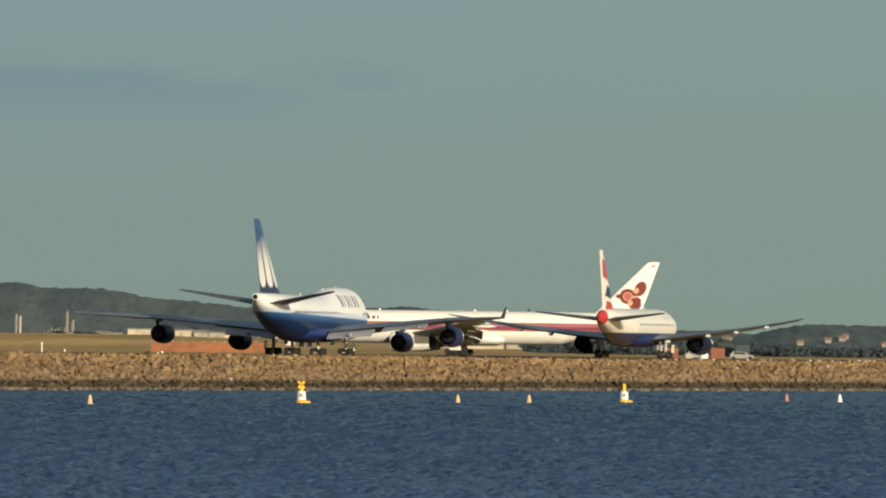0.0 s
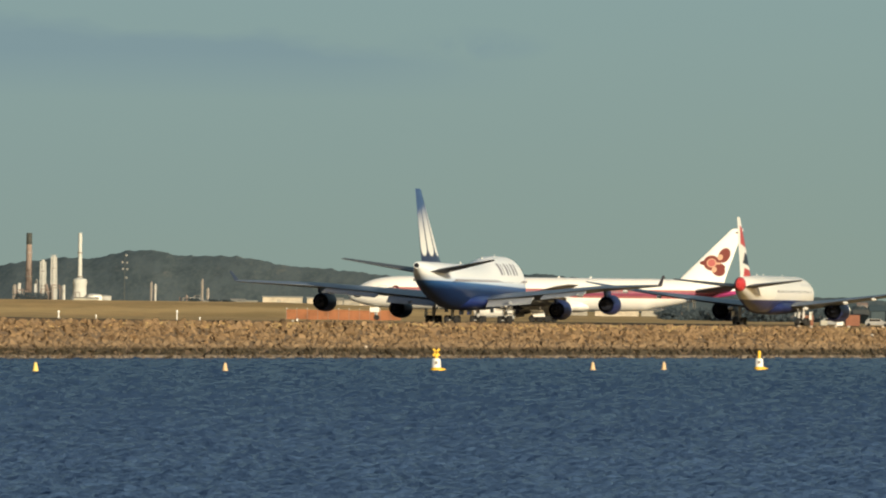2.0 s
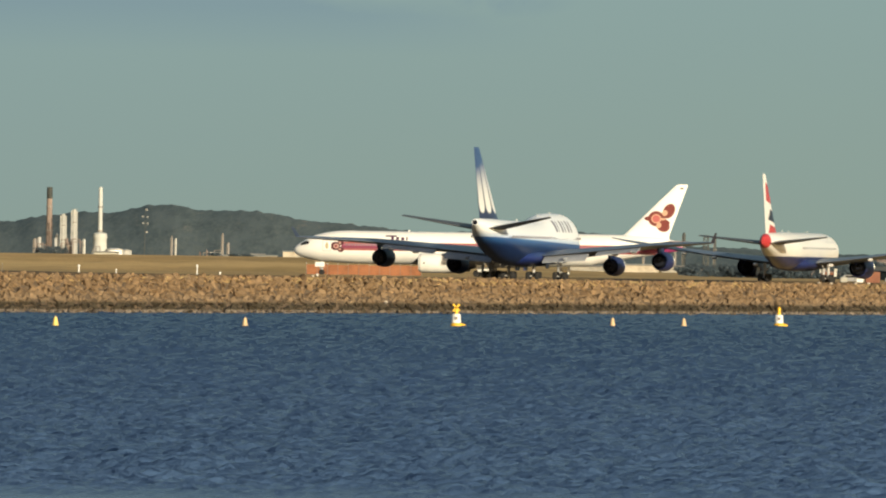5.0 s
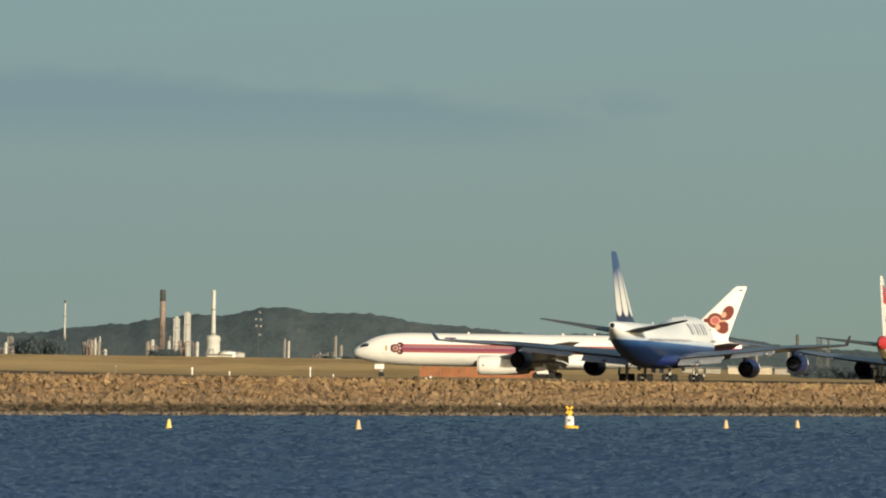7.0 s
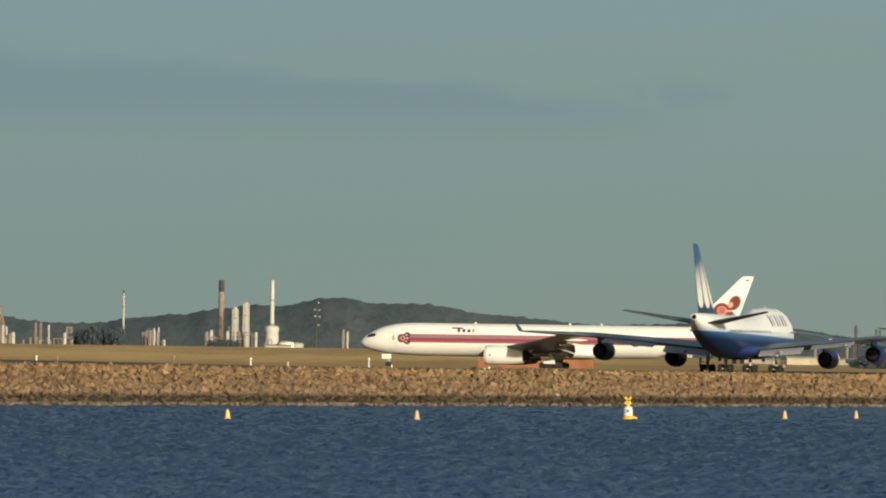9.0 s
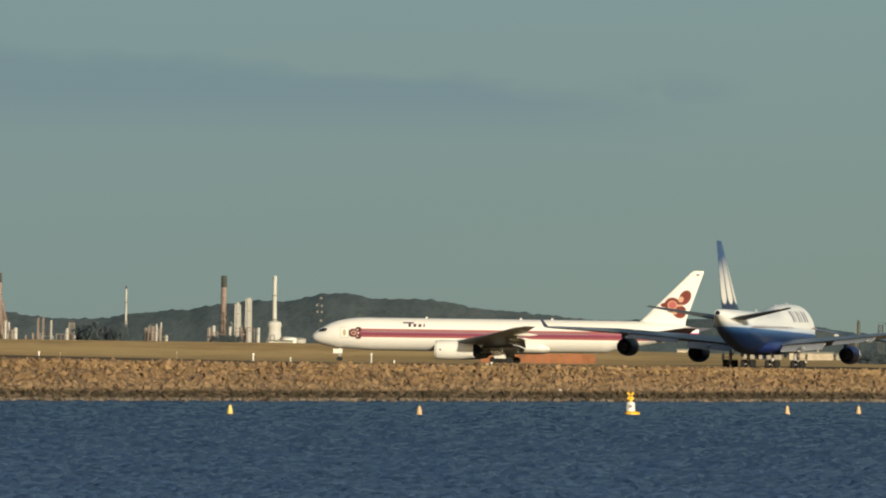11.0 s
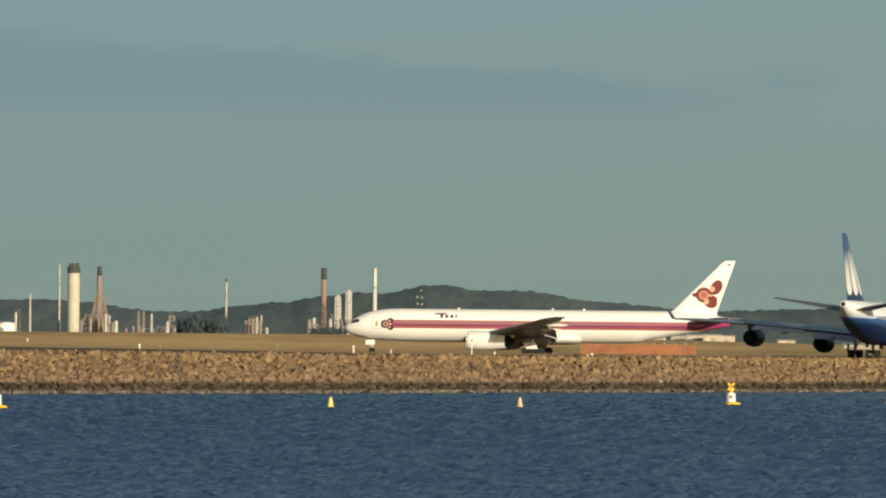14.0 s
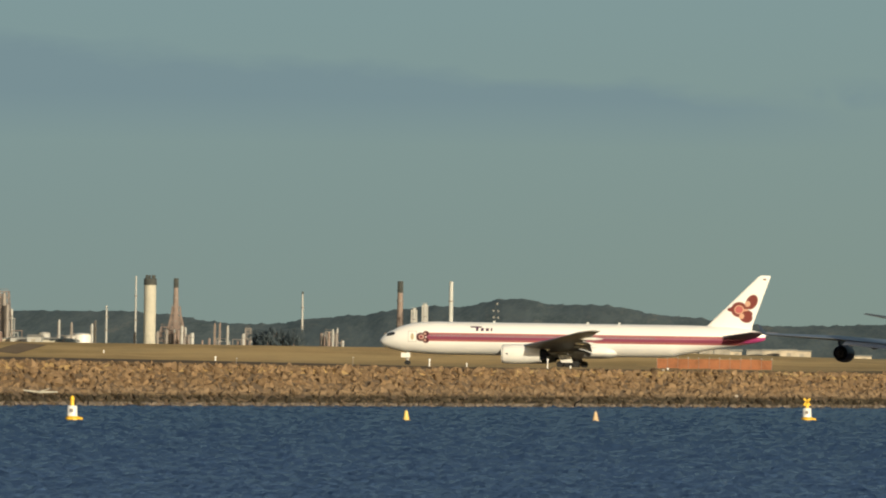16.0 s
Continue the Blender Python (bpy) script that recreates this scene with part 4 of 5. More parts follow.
def build_refinery():
    D = 4000.0
    px = D / 13640
    stack(-1241, D, 70, 3.2 * px, 4 * px, M_PIPE, "slim pale refinery chimney")
    stack(-1189.5, D, 123, 2.6 * px, 4 * px, M_PIPE, "tall slim pale chimney beside the thick stack")
    s, h = stack(-1164.5, D - 70, 119, 21 * px, 21 * px, M_CONCRETE, "thick cream concrete stack with a dark crown", M_STACKDARK, 0.10)
    for k in range(7):
        a = k * 0.9
        part("flue", turned([(h - 0.5, 0.55), (h + 1.7, 0.5)], "z", 10, (2.1 * math.cos(a), 2.1 * math.sin(a), 0)), M_STACKDARK, s)
    s, h = stack(-1118.8, D, 120, 8 * px, 13 * px, M_STACKBROWN, "brown steel chimney above a process tower", M_STACKDARK, 0.14)
    stack(-894.6, D, 100, 3 * px, 4.4 * px, M_PIPE, "slim white chimney with a dark top", M_STACKDARK, 0.05)
    stack(-722, D, 121, 9.5 * px, 12 * px, M_STACKBROWN, "brown brick chimney with a dark top", M_STACKDARK, 0.17)
    stack(-697, D, 74, 6 * px, 7.5 * px, M_PIPE, "pale refinery column beside the chimneys")
    stack(-678, D, 82, 6.5 * px, 7.5 * px, M_PIPE, "pale refinery column beside the chimneys")
    M_CHIMNEY = worn("white_chimney_paint", (0.50, 0.51, 0.48), 0.8, 0, 0.05)
    s, h = stack(-632, D, 122, 6.5 * px, 8.5 * px, M_CHIMNEY, "white tapering chimney on a broad stepped base")
    part("base", turned([(0, 4.9), (1.5, 4.6), (4.0, 3.6), (8.5, 3.4), (9.5, 3.9), (11.5, 3.5), (12.2, 1.4)], "z", 16), M_CHIMNEY, s, "stepped pale base")
    rng = random.Random(3)

    def column(m, top, w, mat, label):
        x, y = at(m, D - rng.uniform(0, 60))
        foot = min(6.6, ground_height(x, y))
        h = EYE + top * px - foot
        c = thing("process_vessel", label, "refinery vessel", "refinery columns", pose(x, y, foot))
        part("vessel", turned([(-0.4, w / 2), (h * 0.93, w / 2), (h * 0.98, w * 0.35), (h, 0.1)], "z", 12), mat, c)
        part("platform", turned([(h * 0.6, w / 2 + 0.5), (h * 0.6 + 0.25, w / 2 + 0.5)], "z", 12), M_STEEL, c)
        part("ladder", block(-w / 2 - 0.25, -w / 2 - 0.02, -0.2, 0.2, 0, h * 0.9), M_STEEL, c)
    for m, top, w, mat in ((-1428, 84, 2.6, M_STACKBROWN), (-1422, 90, 2.4, M_STEEL), (-1432, 96, 2.2, M_STEEL), (-1436, 80, 3.0, M_STACKBROWN), (-1416, 70, 2.0, M_STEEL), (-1408, 62, 1.1, M_PIPE), (-1324, 44, 1.1, M_PIPE), (-1302, 40, 0.9, M_STEEL), (-1266, 38, 1.3, M_PIPE), (-1260, 44, 1.1, M_PIPE), (-1107, 36, 1.3, M_PIPE), (-1101, 34, 1.2, M_PIPE), (-1089, 24, 2.0, M_PIPE), (-1134, 30, 1.6, M_STEEL), (-1049, 42, 0.8, M_STACKBROWN),
                           (-1040, 44, 0.8, M_STACKBROWN), (-1026, 38, 0.9, M_PIPE), (-998, 24, 1.4, M_PIPE), (-858, 27, 1.0, M_STEEL), (-847, 29, 1.3, M_STACKBROWN), (-840, 34, 0.9, M_PIPE), (-832, 37, 0.8, M_PIPE), (-822, 14, 1.2, M_PIPE), (-747, 30, 1.5, M_STEEL), (-739, 33, 1.8, M_PIPE),
                           (-708, 40, 1.2, M_PIPE), (-660, 30, 1.6, M_PIPE), (-505, 38, 1.0, M_STEEL), (-498, 34, 1.0, M_PIPE), (-415, 44, 1.0, M_STEEL), (-405, 28, 1.2, M_STEEL), (-1190, 24, 1.0, M_STEEL), (401, 58, 1.7, M_FARSTEEL), (456, 52, 1.2, M_FARSTEEL), (386, 34, 0.9, M_STEEL), (330, 28, 0.9, M_STEEL), (-1150, 26, 1.1, M_STEEL)):
        column(m, top, w, mat, "slim refinery column with a platform")

    def frame_tower(m, top, w0, w1, label, levels=7, mat=M_STEEL):
        x, y = at(m, D - 20)
        foot = min(6.6, ground_height(x, y))
        h = EYE + top * px - foot
        t = thing("steel_tower", label, "tower", "", pose(x, y, foot))
        for sx in (-1, 1):
            for sy in (-1, 1):
                part("leg", bar((sx * w0, sy * w0, -0.4), (sx * w1, sy * w1, h), 0.28, 6), mat, t)
        for k in range(1, levels + 1):
            q = k / levels
            w = w0 + (w1 - w0) * q
            part("deck", block(-w - 0.4, w + 0.4, -w - 0.4, w + 0.4, h * q - 0.4, h * q), mat, t)
            wl = w0 + (w1 - w0) * (k - 1) / levels
            for side in (-1, 1):
                part("brace", bar((-side * wl, -wl, h * (k - 1) / levels), (side * w, -w, h * q), 0.16, 5), mat, t)
            part("rail", bar((-w - 0.4, -w - 0.4, h * q + 1.0), (w + 0.4, -w - 0.4, h * q + 1.0), 0.08, 5), mat, t)
    frame_tower(-1426, 92, 5.0, 3.4, "rusty lattice tower of a cracking plant", 8, M_STACKBROWN)
    frame_tower(-1118, 52, 6.0, 2.6, "steel framework round the foot of a brown chimney", 5, M_STACKBROWN)
    frame_tower(-1125, 34, 7.5, 5.0, "dark steel process framework", 4, M_STACKBROWN)
    frame_tower(-1118, 70, 4.2, 1.9, "slim steel framework round a brown chimney", 6, M_STACKBROWN)
    frame_tower(-697, 70, 1.5, 1.3, "slim ladder cage round a refinery column", 4, M_PIPE)
    frame_tower(-678, 79, 1.5, 1.3, "slim ladder cage round a refinery column", 5, M_PIPE)
    frame_tower(-990, 34, 2.0, 1.2, "small steel frame tower", 4)
    frame_tower(440, 50, 1.4, 1.1, "small dark steel frame tower", 4, M_FARSTEEL)
    frame_tower(-846, 30, 3.2, 2.0, "small steel frame tower", 4)
    # pipework and vessels crowd round the feet of the stacks
    for m, n, top, spread in ((-1118, 16, 34, 26), (-1420, 14, 50, 18), (-846, 8, 26, 20), (-742, 7, 24, 16), (-690, 10, 30, 22), (-1300, 9, 20, 40), (-995, 6, 20, 16), (-632, 6, 16, 18), (-450, 8, 16, 70), (-1045, 5, 16, 30)):
        x, y = at(m, D - 30)
        rack = thing("pipe_rack", "tangle of pipes and small vessels at a refinery unit", "pipework", "refinery pipework", pose(x, y, 6.6))
        for i in range(n):
            xx, h = rng.gauss(0, spread * 0.5) * px, rng.uniform(0.35, 1.0) * top * px
            mat = rng.choice((M_STEEL, M_STEEL, M_PIPE, M_STACKBROWN, M_STACKBROWN))
            if i % 3:
                w = rng.uniform(0.25, 0.8)
                part("vessel", turned([(-0.4, w), (h, w), (h + w * 0.6, w * 0.3)], "z", 9, (xx, rng.uniform(-4, 4), 0)), mat, rack)
            else:
                yy = rng.uniform(-4, 0)
                x2 = xx + rng.uniform(2, 6)
                part("pipe", joined([bar((xx, yy, -0.4), (xx, yy, h), 0.22, 6), bar((xx, yy, h), (x2, yy, h), 0.22, 6), bar((x2, yy, h), (x2, yy, -0.4), 0.22, 6)]), mat, rack)
    # a slim mast with pale drums stands before the hill
    x, y = at(-553, D)
    M_DRUM = worn("grey_drum_paint", (0.21, 0.215, 0.20), 0.7)
    mast = thing("mast", "steel mast carrying pale grey drums", "mast", "", pose(x, y, 6.6))
    part("pole", bar((0, 0, -0.4), (0, 0, 25.2), 0.2, 8, 0.1), M_FARSTEEL, mast)
    for z, dx in ((24.2, 0.9), (20.6, -1.1), (20.4, 1.3), (17.2, -0.9), (17.0, 1.4), (12.6, 1.0)):
        part("drum", turned([(-0.45, 0.5), (-0.4, 0.6), (0.4, 0.6), (0.45, 0.5)], "y", 14, (dx, -0.4, z)), M_DRUM, mast)

    def tank(m, w, h, mat, label):
        x, y = at(m, D - 40)
        t = thing("storage_tank", label, "tank", "refinery tanks", pose(x, y, 6.6))
        part("shell", turned([(-0.4, w / 2), (h, w / 2)], "z", 28), mat, t)
        part("roof", turned([(h, w / 2 + 0.1), (h + 0.35, w / 2 * 0.5), (h + 0.5, 0.1)], "z", 28), mat, t)
        part("rim", turned([(h - 0.3, w / 2 + 0.02), (h - 0.25, w / 2 + 0.2), (h + 0.02, w / 2 + 0.2)], "z", 28, caps=False), M_STEEL, t)
    tank(-1283, 9.0, 5.2, M_WHITE, "round white refinery storage tank")
    tank(-1303, 7.0, 4.2, M_PIPE, "round pale refinery storage tank")
    tank(-1350, 6.0, 5.5, M_PIPE, "round pale refinery storage tank")
    tank(-1440, 9.0, 5.8, M_ROOFRED, "round pinkish refinery storage tank")
    tank(-606, 9.0, 3.5, M_WHITE, "round white refinery storage tank")
    tank(-586, 6.0, 3.0, M_PIPE, "round pale refinery storage tank")

    def shed(m, d, w, depth, h, mat, roof, label, base=6.6):
        x, y = at(m, d)
        s = thing("shed", label, "building", "distant sheds", pose(x, y, base))
        rise = 1.3 if w < 8 else 0.6
        part("wall", block(-w / 2, w / 2, -depth / 2, depth / 2, -0.5, h), mat, s)
        vs = [(-w / 2 - 0.4, -depth / 2 - 0.4, h), (w / 2 + 0.4, -depth / 2 - 0.4, h), (w / 2 + 0.4, depth / 2 + 0.4, h), (-w / 2 - 0.4, depth / 2 + 0.4, h), (-w / 2 - 0.4, 0, h + rise), (w / 2 + 0.4, 0, h + rise)]
        part("roof", mesh("roof", vs, [(0, 1, 5, 4), (2, 3, 4, 5), (0, 4, 3), (1, 2, 5), (3, 2, 1, 0)]), roof, s)
        if 3500 < d < 4100 and h > 2:
            x0 = rng.uniform(-w * 0.3, w * 0.1)
            part("door", block(x0, x0 + 2.2, -depth / 2 - 0.04, -depth / 2 + 0.05, -0.4, h * 0.7), M_DUST, s, "dull steel roller door")
    M_CREAM = worn("cream_sheet_wall", (0.49, 0.43, 0.33), 0.8, 0, 0.3, 0.4)
    M_DUST = worn("dusty_grey_wall", (0.33, 0.31, 0.26), 0.85, 0, 0.3, 0.4)
    for m, w, h, mat in ((-1392, 9, 2.6, M_PIPE), (-1366, 7, 3.2, M_PIPE), (-1340, 6, 1.8, M_CONCRETE), (-1408, 8, 2.0, M_CREAM), (-620, 12, 1.6, M_CONCRETE), (-398, 9, 1.0, M_PIPE), (-352, 7, 1.0, M_PIPE), (-336, 10, 1.0, M_CREAM), (-273, 20, 3.3, M_CREAM), (-212, 10, 3.0, M_CREAM), (-179, 7, 2.5, M_DUST),
                         (-151, 8, 2.9, M_DUST), (-127, 6, 2.2, M_CREAM), (-92, 9, 3.5, M_DUST), (-62, 10, 3.8, M_CREAM), (-34, 9, 4.0, M_CREAM), (-8, 8, 3.7, M_CREAM), (97, 9, 2.6, M_CREAM)):
        d = D - 90 + rng.uniform(-25, 25)
        shed(m, d, w, 12, h, mat, M_CONCRETE if mat is M_CREAM else M_DUST, "pale low refinery building", min(6.6, ground_height(*at(m, d))))
    for m, w, h, mat in ((318, 17, 2.7, M_CREAM), (384, 10, 2.2, M_DUST), (232, 15, 1.8, M_DUST)):
        shed(m, 3000, w, 9, h, mat, M_CONCRETE if mat is M_CREAM else M_DUST, "pale low building beyond the runway", ground_height(*at(m, 3000)))
    M_TEAL = worn("dull_teal_sheet", (0.036, 0.060, 0.074), 0.8, 0, 0.3)
    shed(752, 1800, 3.7, 4, 1.9, M_TEAL, M_FARSTEEL, "dull teal hut with a dark roof beyond the taxiway", ground_height(*at(752, 1800)))
    shed(779, 1790, 3.2, 4, 2.9, M_TEAL, M_TEAL, "dull teal hut beyond the taxiway", ground_height(*at(779, 1790)))
    for m, e, w in ((961, 14.0, 5), (955, 10.8, 6), (930, 6.2, 6), (881, 2.0, 6), (1029, 0.4, 4), (752, 7.5, 9)):
        spot = next(p for p in (hill_place(m, 0.02 * k) for k in range(51)) if (p[2] - EYE) / p[1] * 13640 >= e)
        shed(m, spot[1], w * 0.6, 5, 1.3, M_STEEL, M_ROOFRED, "pale house with a red roof on the hillside", spot[2] - 0.3)


def clump(rng, size):
    """A tuft of small leaf plates, for crowns."""
    vs, fs = [], []
    for i in range(110):
        d = Vector([rng.gauss(0, 1) for _ in range(3)]).normalized() * size * rng.uniform(0.25, 1.0)
        u = Vector([rng.gauss(0, 1) for _ in range(3)]).normalized()
        u = (u - d * (u.dot(d) / d.length_squared) * 0.75).normalized()
        w = u.cross(d).normalized() * size * 0.15
        u = u * size * 0.15
        k = len(vs)
        vs += [tuple(d + u), tuple(d + w), tuple(d - u * 0.9), tuple(d - w)]
        fs.append((k, k + 1, k + 2, k + 3))
    return vs, fs


def build_trees():
    """Dark scrub between the airfield and the far shore."""
    rng = random.Random(11)

    crowns = []
    for _ in range(9):
        vs, fs = [], []
        for _ in range(46):
            c = Vector((rng.gauss(0, 0.55), rng.gauss(0, 0.4), rng.uniform(0.12, 0.92)))
            a, b = clump(rng, rng.uniform(0.16, 0.32))
            k = len(vs)
            vs += [(p[0] + c.x, p[1] + c.y, p[2] * 0.8 + c.z) for p in a]
            fs += [tuple(k + i for i in f) for f in b]
        crowns.append(mesh("crown", vs, fs))

    def tree(m, d, h, spread, base):
        x, y = at(m, d)
        t = thing("tree", "coastal tree with a dense uneven crown, haze put into its blue-grey leaves", "tree", "far trees", pose(x, y, base))
        part("trunk", joined([bar((0, 0, -0.4), (0.2, 0, h * 0.5), 0.28, 6, 0.18), bar((0.2, 0, h * 0.45), (spread * 0.4, 0.3, h * 0.75), 0.14, 5, 0.06), bar((0.2, 0, h * 0.4), (-spread * 0.4, -0.3, h * 0.7), 0.14, 5, 0.06)]), M_STACKBROWN, t)
        part("crown", rng.choice(crowns), M_TREES, t).scale = (spread, spread, h)
    for i in range(160):
        m = rng.uniform(402, 1400)
        d = rng.uniform(1850, 2050)
        tree(m, d, (rng.uniform(2.2, 3.3) if m > 800 else rng.uniform(3.2, 4.6) if m > 740 else rng.uniform(2.6, 3.8)), rng.uniform(2.4, 3.6), 3.05)
    for i in range(64):
        m = rng.choice((-955, -935, -930, -915, -925, -945, -715, -735, -1320)) + rng.uniform(-18, 22)
        low = m > -800
        tree(m, 3700 + rng.uniform(-60, 60), rng.uniform(2.5, 4.0) if low else rng.uniform(5, 9) if m > -1000 else 2.6, rng.uniform(1.6, 2.4) if low else rng.uniform(3, 4.5), 6.7)
    for i in range(5):
        tree(rng.uniform(-470, -360), 3850, rng.uniform(1.6, 2.6), rng.uniform(2.0, 3.0), 6.7)


def on_water(m, b):
    """A place on the water at a bearing m, b units under the eye."""
    d = EYE * 13640 / b
    return at(m, d)


AFLOAT = -0.16


def build_buoys():
    def small(m, b, mat, label):
        x, y = on_water(m, b)
        k = thing("marker_buoy", label, "buoy", "small marker buoys", pose(x, y, AFLOAT))
        part("float", turned([(-0.3, 0.26), (0.0, 0.31), (0.22, 0.30), (0.27, 0.25)], "z", 14), mat, k)
        part("cone", turned([(0.27, 0.26), (0.78, 0.17), (0.95, 0.12), (0.98, 0.02)], "z", 14), mat, k)
        part("ring", turned([(0.97, 0.05), (1.05, 0.05), (1.08, 0.02)], "z", 8), M_STEEL, k)
    M_BUOYOR = worn("faded_orange_plastic", (0.60, 0.43, 0.24), 0.6)
    M_BUOYYEL = worn("pale_yellow_plastic", (0.80, 0.58, 0.16), 0.55)
    M_BUOYPINK = worn("faded_red_plastic", (0.36, 0.20, 0.15), 0.6)
    small(-373.4, 120, M_BUOYOR, "small orange conical buoy floating on the bay")
    small(277, 109.4, M_BUOYOR, "small orange conical buoy floating on the bay")
    small(403, 107.7, M_BUOYOR, "small orange conical buoy floating on the bay")
    small(858.4, 99.5, M_BUOYPINK, "small faded red conical buoy floating on the bay")
    small(952.2, 98.2, M_WHITE, "small white conical buoy floating on the bay")
    small(-708.3, 123.5, M_BUOYYEL, "small yellow conical buoy floating on the bay")

    def large(m, b, cross, label):
        x, y = on_water(m, b)
        k = thing("navigation_buoy", label, "buoy", "large buoys", pose(x, y, AFLOAT))
        part("float", turned([(-0.5, 0.42), (-0.25, 0.64), (0.22, 0.66), (0.36, 0.6), (0.42, 0.42)], "z", 24, (0.08, 0, 0)), M_YELLOW, k, "yellow round float")
        part("skirt", block(0.3, 0.92, -0.3, 0.3, 0.05, 0.34, 0.06), M_YELLOW, k)
        drum = part("body", turned([(0.42, 0.46), (0.5, 0.47), (1.25, 0.42), (1.32, 0.34)], "z", 20), M_WHITE, k, "white sign drum")
        part("panel", block(-0.15, 0.15, -0.51, -0.45, 0.75, 1.05, 0.02), M_STEEL, drum, "grey sign plate")
        part("post", turned([(1.3, 0.2), (1.5, 0.17), (1.75, 0.15)], "z", 10), M_YELLOW, k)
        if cross:
            for sgn in (-1, 1):
                part("topmark", loft([[tuple(Matrix.Rotation(sgn * radians(42), 3, "Y") @ Vector((dx, dy, dz)) + Vector((0, 0, 1.93))) for dx, dy in ((-0.1, -0.06), (0.1, -0.06), (0.1, 0.06), (-0.1, 0.06))] for dz in (-0.46, 0.46)], smooth=False), M_YELLOW, k, "yellow crossed topmark")
        else:
            part("lantern", turned([(1.75, 0.17), (1.85, 0.2), (2.05, 0.17), (2.16, 0.05)], "z", 12), M_YELLOW, k, "yellow lantern")
    large(0.1, 113.1, True, "yellow buoy with white drum and crossed topmark")
    large(571, 104.4, False, "yellow buoy with white drum and lantern")
    large(-1299, 131.9, False, "yellow buoy with white drum and lantern")


def crest_way(m, p):
    """How far off the line at bearing m meets the sea wall, p metres up its plan."""
    x, y = at(m, 1.0)
    return (p + SHORE.dot(INLAND)) / Vector((x, y, 0)).dot(INLAND)


def build_airfield_things():
    def post(m, d, h, w, label):
        x, y = at(m, d)
        z = ground_height(x, y)
        k = thing("marker_post", label, "post", "white marker posts", pose(x, y, z))
        part("plinth", block(-w, w, -w, w, -0.05, 0.12, 0.02), M_CONCRETE, k)
        part("post", turned([(0.12, w * 0.55), (h * 0.75, w * 0.5)], "z", 10), M_WHITE, k)
        part("head", turned([(h * 0.75, w * 0.5), (h * 0.78, w * 0.95), (h * 0.95, w * 0.9), (h, w * 0.4)], "z", 10), M_WHITE, k)
    post(-668.6, 893, 0.95, 0.16, "white marker post on the sea wall's crest")
    post(-459.6, 915, 1.25, 0.13, "tall white marker post on the sea wall's crest")
    post(-602.6, 1180, 0.85, 0.14, "short white marker post in the grass")
    post(-1244.9, 1705, 0.85, 0.21, "short white marker post in the grass")
    post(-1047.3, 1600, 1.05, 0.28, "short white marker post in the grass")
    post(-247, 1000, 0.55, 0.2, "short white marker post in the grass")
    post(-419, 960, 0.5, 0.14, "short white marker post in the grass")
    # orange safety mesh on posts
    a, b = at(-266, 1536), at(-63, 1536)
    f = thing("safety_fence", "faded orange plastic safety fence on posts", "fence", "", pose(a[0], a[1], ground_height(*a)))
    length = b[0] - a[0]
    for i in range(12):
        x = length * i / 11
        part("post", bar((x, 0, -0.1), (x, 0, 2.2), 0.05, 6), M_STACKBROWN, f)
        part("cap", turned([(2.2, 0.09), (2.34, 0.09), (2.38, 0.03)], "z", 8, (x, 0, 0)), M_WHITE, f, "pale post cap")
        if i < 11:
            w = length / 11
            z0 = 0.1 + 0.05 * math.sin(i * 2.1)
            part("panel", block(x + 0.05, x + w - 0.05, -0.03, 0.03, z0, 2.06 + 0.07 * math.sin(i * 1.7)), M_ORANGE, f)
    # thin stakes stand on the crest
    for m, h in ((-804, 0.95), (-1010, 0.6)):
        x, y = at(m, crest_way(m, 10.0))
        k = thing("stake", "thin weathered stake standing behind the sea wall", "stake", "thin stakes", pose(x, y, ground_height(x, y)))
        part("stick", bar((0, 0, -0.1), (0.02, 0, h), 0.035, 6, 0.025), M_STEEL, k)
        part("tip", bar((0.02, 0, h), (0.02, 0, h + 0.08), 0.04, 6), M_WHITE, k)
    # containers and vans beyond the taxiway
    def container(m, d, w, h, mat, label):
        x, y = at(m, d)
        c = thing("container", label, "container", "site containers", pose(x, y, ground_height(x, y)))
        body = part("body", block(-w / 2, w / 2, -1.2, 1.2, 0.1, h, 0.04), mat, c)
        for k in range(int(w / 0.45)):
            xx = -w / 2 + 0.3 + k * 0.45
            part("rib", block(xx, xx + 0.18, -1.26, -1.19, 0.2, h - 0.15), mat, body)
    M_RUST = worn("rust_red_steel", (0.23, 0.095, 0.055), 0.8)
    container(655, 1420, 2.2, 2.0, M_RUST, "rust-red shipping container on the airfield")
    container(735, 1420, 2.6, 2.1, M_RUST, "rust-red shipping container on the airfield")
    container(712, 1405, 1.2, 1.1, M_WHITE, "small white box beside the containers")
    container(684, 1400, 1.2, 1.0, M_CONCRETE, "small pale box beside the containers")

    def car(m, d, label):
        x, y = at(m, d)
        v = thing("car", label, "car", "parked cars", pose(x, y, ground_height(x, y)))
        prof = [(-2.1, 0.3), (2.1, 0.3), (2.1, 0.8), (1.2, 0.95), (0.6, 1.4), (-1.5, 1.45), (-2.1, 0.95)]
        body = part("body", loft([[(px, y0, pz) for px, pz in prof] for y0 in (-0.85, 0.85)], smooth=False), M_SILVER, v)
        part("window", block(-1.4, 0.6, -0.88, -0.84, 0.98, 1.32, 0.02), M_GLASS, body)
        for dx in (-1.5, 1.5):
            for dy in (-0.8, 0.8):
                part("wheel", turned([(-0.1, 0.2), (-0.1, 0.32), (0.1, 0.32), (0.1, 0.2)], "y", 14, (dx, dy, 0.32)), M_TYRE, v)
    car(778, 1390, "silver car parked on the airfield")
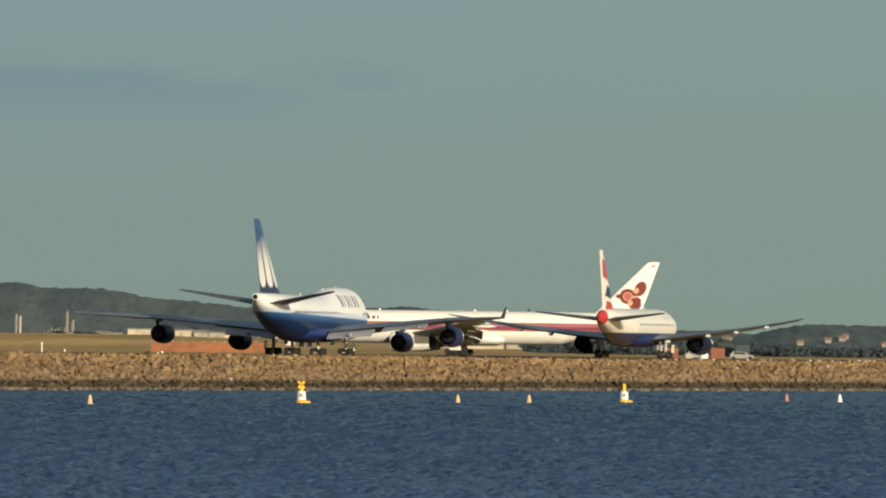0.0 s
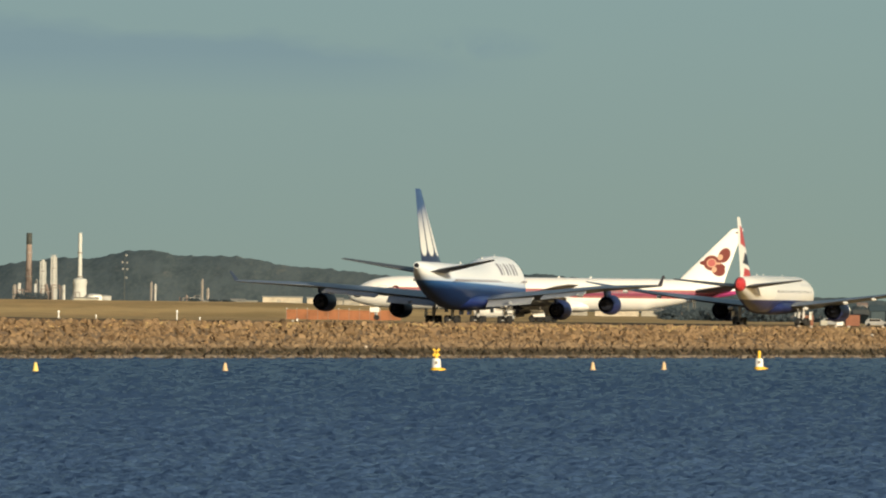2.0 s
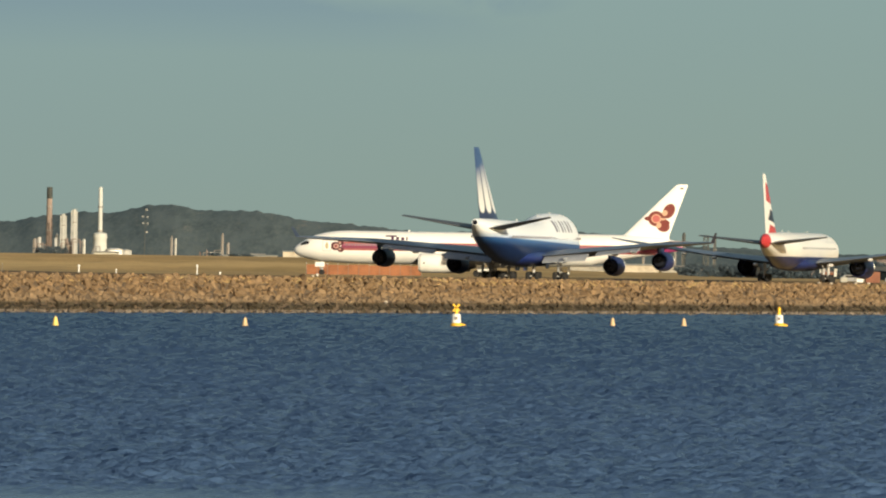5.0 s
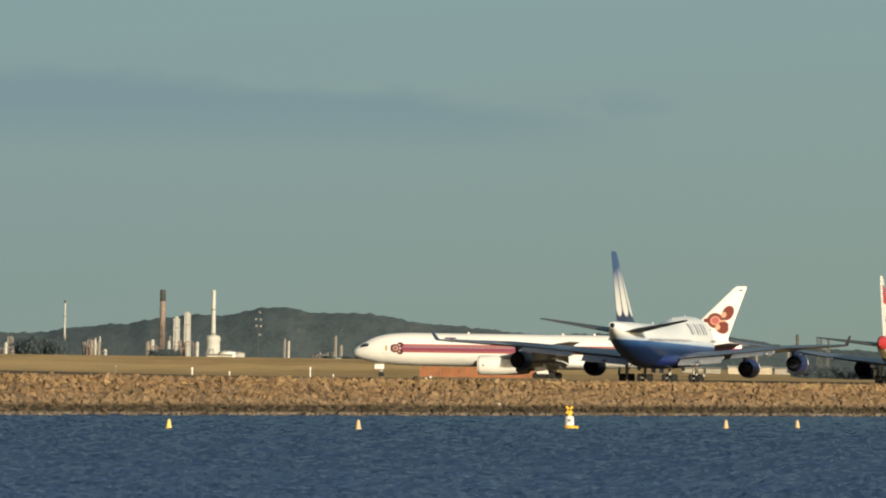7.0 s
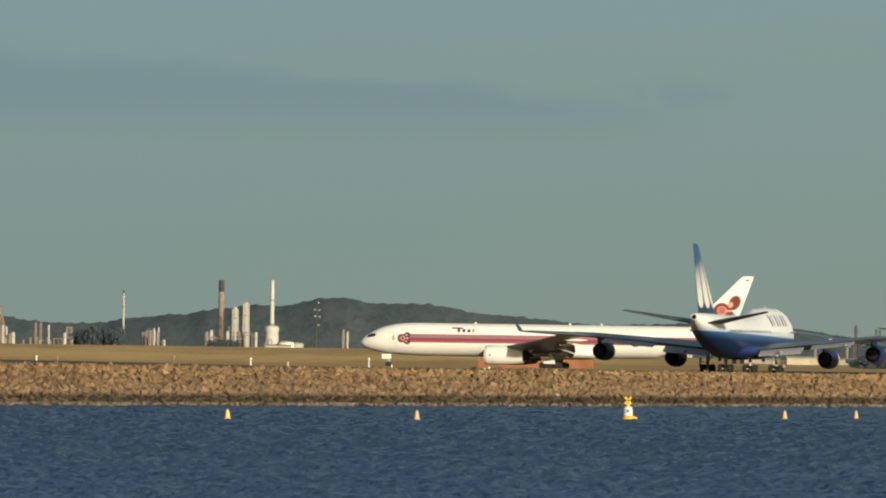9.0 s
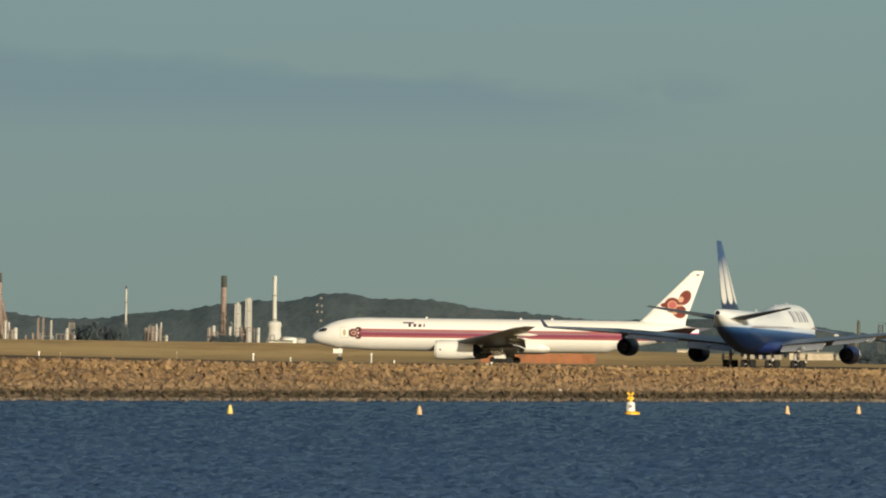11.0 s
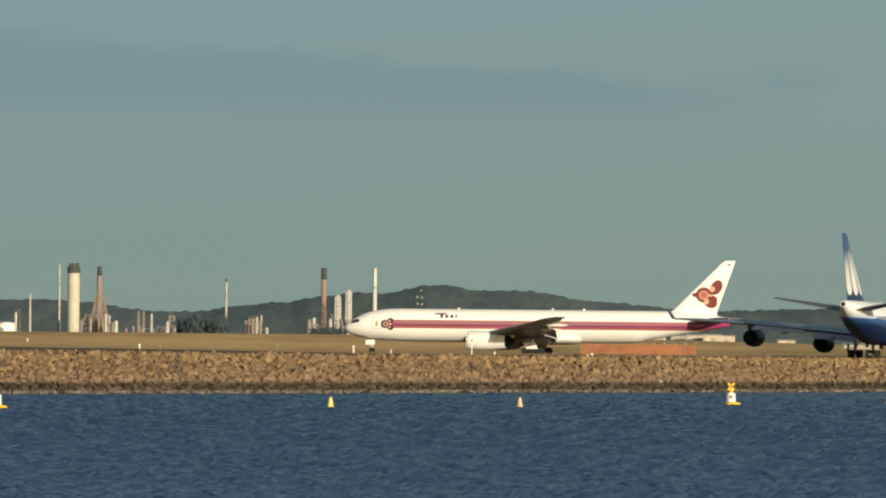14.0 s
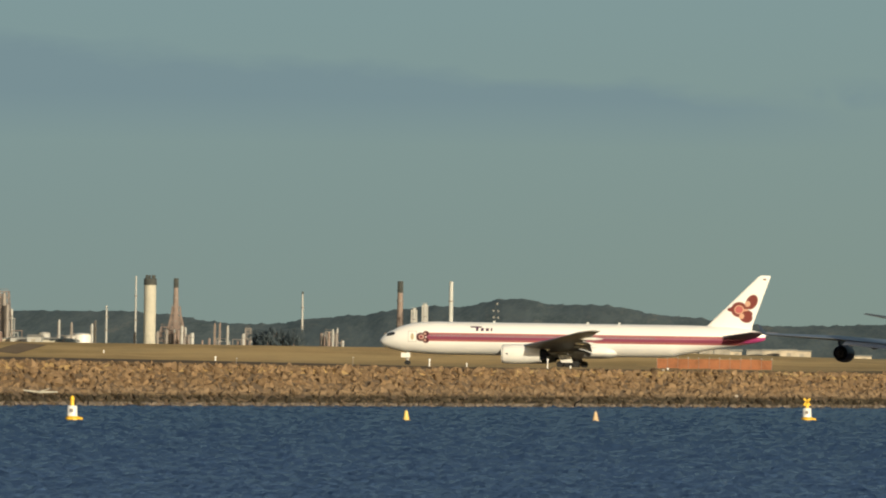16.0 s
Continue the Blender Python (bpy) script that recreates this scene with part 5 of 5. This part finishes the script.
    car(700, 1440, "silver car parked on the airfield")
    rng = random.Random(5)
    M_PALESTONE = worn("pale_stone", (0.52, 0.45, 0.36), 0.9, 0, 2.0)
    # pale driftwood and a litter of white stones lie on the boulders
    spots = [(-1357, 800, 1.36, True), (-125, 921, 1.36, False), (770, 1054, 3.1, False), (930, 1072, 3.4, False)]
    for m, p in ((788, 7.2), (813, 7.3), (868, 7.2), (893, 6.6), (899, 7.3), (985, 7.3), (996, 7.1), (1003, 7.4), (640, 7.3), (705, 7.2), (-255, 7.2), (662, 6.9), (728, 7.2), (742, 6.2), (756, 7.3), (829, 7.2), (846, 6.4), (915, 7.1), (938, 7.3), (952, 6.5), (969, 7.2), (1012, 7.2)):
        d = crest_way(m, p)
        s = (Vector((*at(m, d), 0)) - SHORE).dot(ALONG)
        spots.append((m, d, crest_height(s) + 0.08 - max(0, 7 - p) * 0.5, False))
    for m, d, z, wood in spots:
        x, y = at(m, d)
        if wood:
            k = thing("driftwood", "bleached driftwood branch lying on the boulders", "driftwood", "", pose(x, y, z))
            part("branch", joined([bar((-1.9, 0, 0.15), (0, -0.2, -0.05), 0.09, 7, 0.13), bar((0, -0.2, -0.05), (1.9, 0, 0.0), 0.13, 7, 0.07), bar((-0.2, -0.2, -0.05), (1.1, -0.1, 0.35), 0.07, 6, 0.04)]), M_CONCRETE, k)
        else:
            r = rng.uniform(0.6, 0.9)
            k = thing("white_stone", "pale stone lying among the brown boulders", "stone", "pale stones", pose(x, y, z))
            part("stone", turned([(-0.3 * r, 0.1 * r), (-0.05 * r, 0.34 * r), (0.12 * r, 0.28 * r), (0.2 * r, 0.05 * r)], "z", 7), M_PALESTONE, k)


build_sky()
build_ground()
WATER = build_water()
build_road()
build_far_land()
UA = jumbo()
TH = twin("white twin-engined airliner with a violet band and scroll on its fin", 73.9, 37.1, M_TH, M_THFIN, M_WHITE, None)
BA = twin("pearl and navy twin-engined airliner with ribbons on its fin", 63.7, 31.8, M_BA, M_BAFIN, M_NAVY, M_REDTAIL, False)
build_refinery()
build_trees()
build_airfield_things()
build_buoys()
build_sea_wall()


def motions():
    def rows(at0, way, turn, runs):
        out = []
        for t, d in runs:
            q = at0 + way * d
            out.append((t, pose(q.x, q.y, ground_height(q.x, q.y) + 0.06, 0, 0, turn)))
        return out
    walk(UA, rows(UA_AT, UA_WAY, 90 - 12.6, [(0, -12.9), (1.5, 0), (3, 12.9), (5.5, 34.1), (7, 46.8), (8.7, 60.9), (10.8, 77.5), (12.5, 88.7), (14, 98.0), (16, 108.5)]))
    walk(TH, rows(TH_AT, TH_WAY, 90 + 83.17, [(0, -74.7), (1.5, -67.5), (3, -60.3), (5.3, -49.3), (7, -40.55), (8.7, -32.2), (10.8, -21.8), (12.5, -14.2), (14, -7.8), (16, 0)]))
    walk(BA, rows(BA_AT, BA_WAY, 90 - 12.8, [(0, 0), (4, 5.5), (8, 12.5), (12, 18.5), (16, 24.5)]))
    walk(WATER, [(0, pose(0, 0, 0)), (16, pose(9.0, -14.0, 0))])


motions()
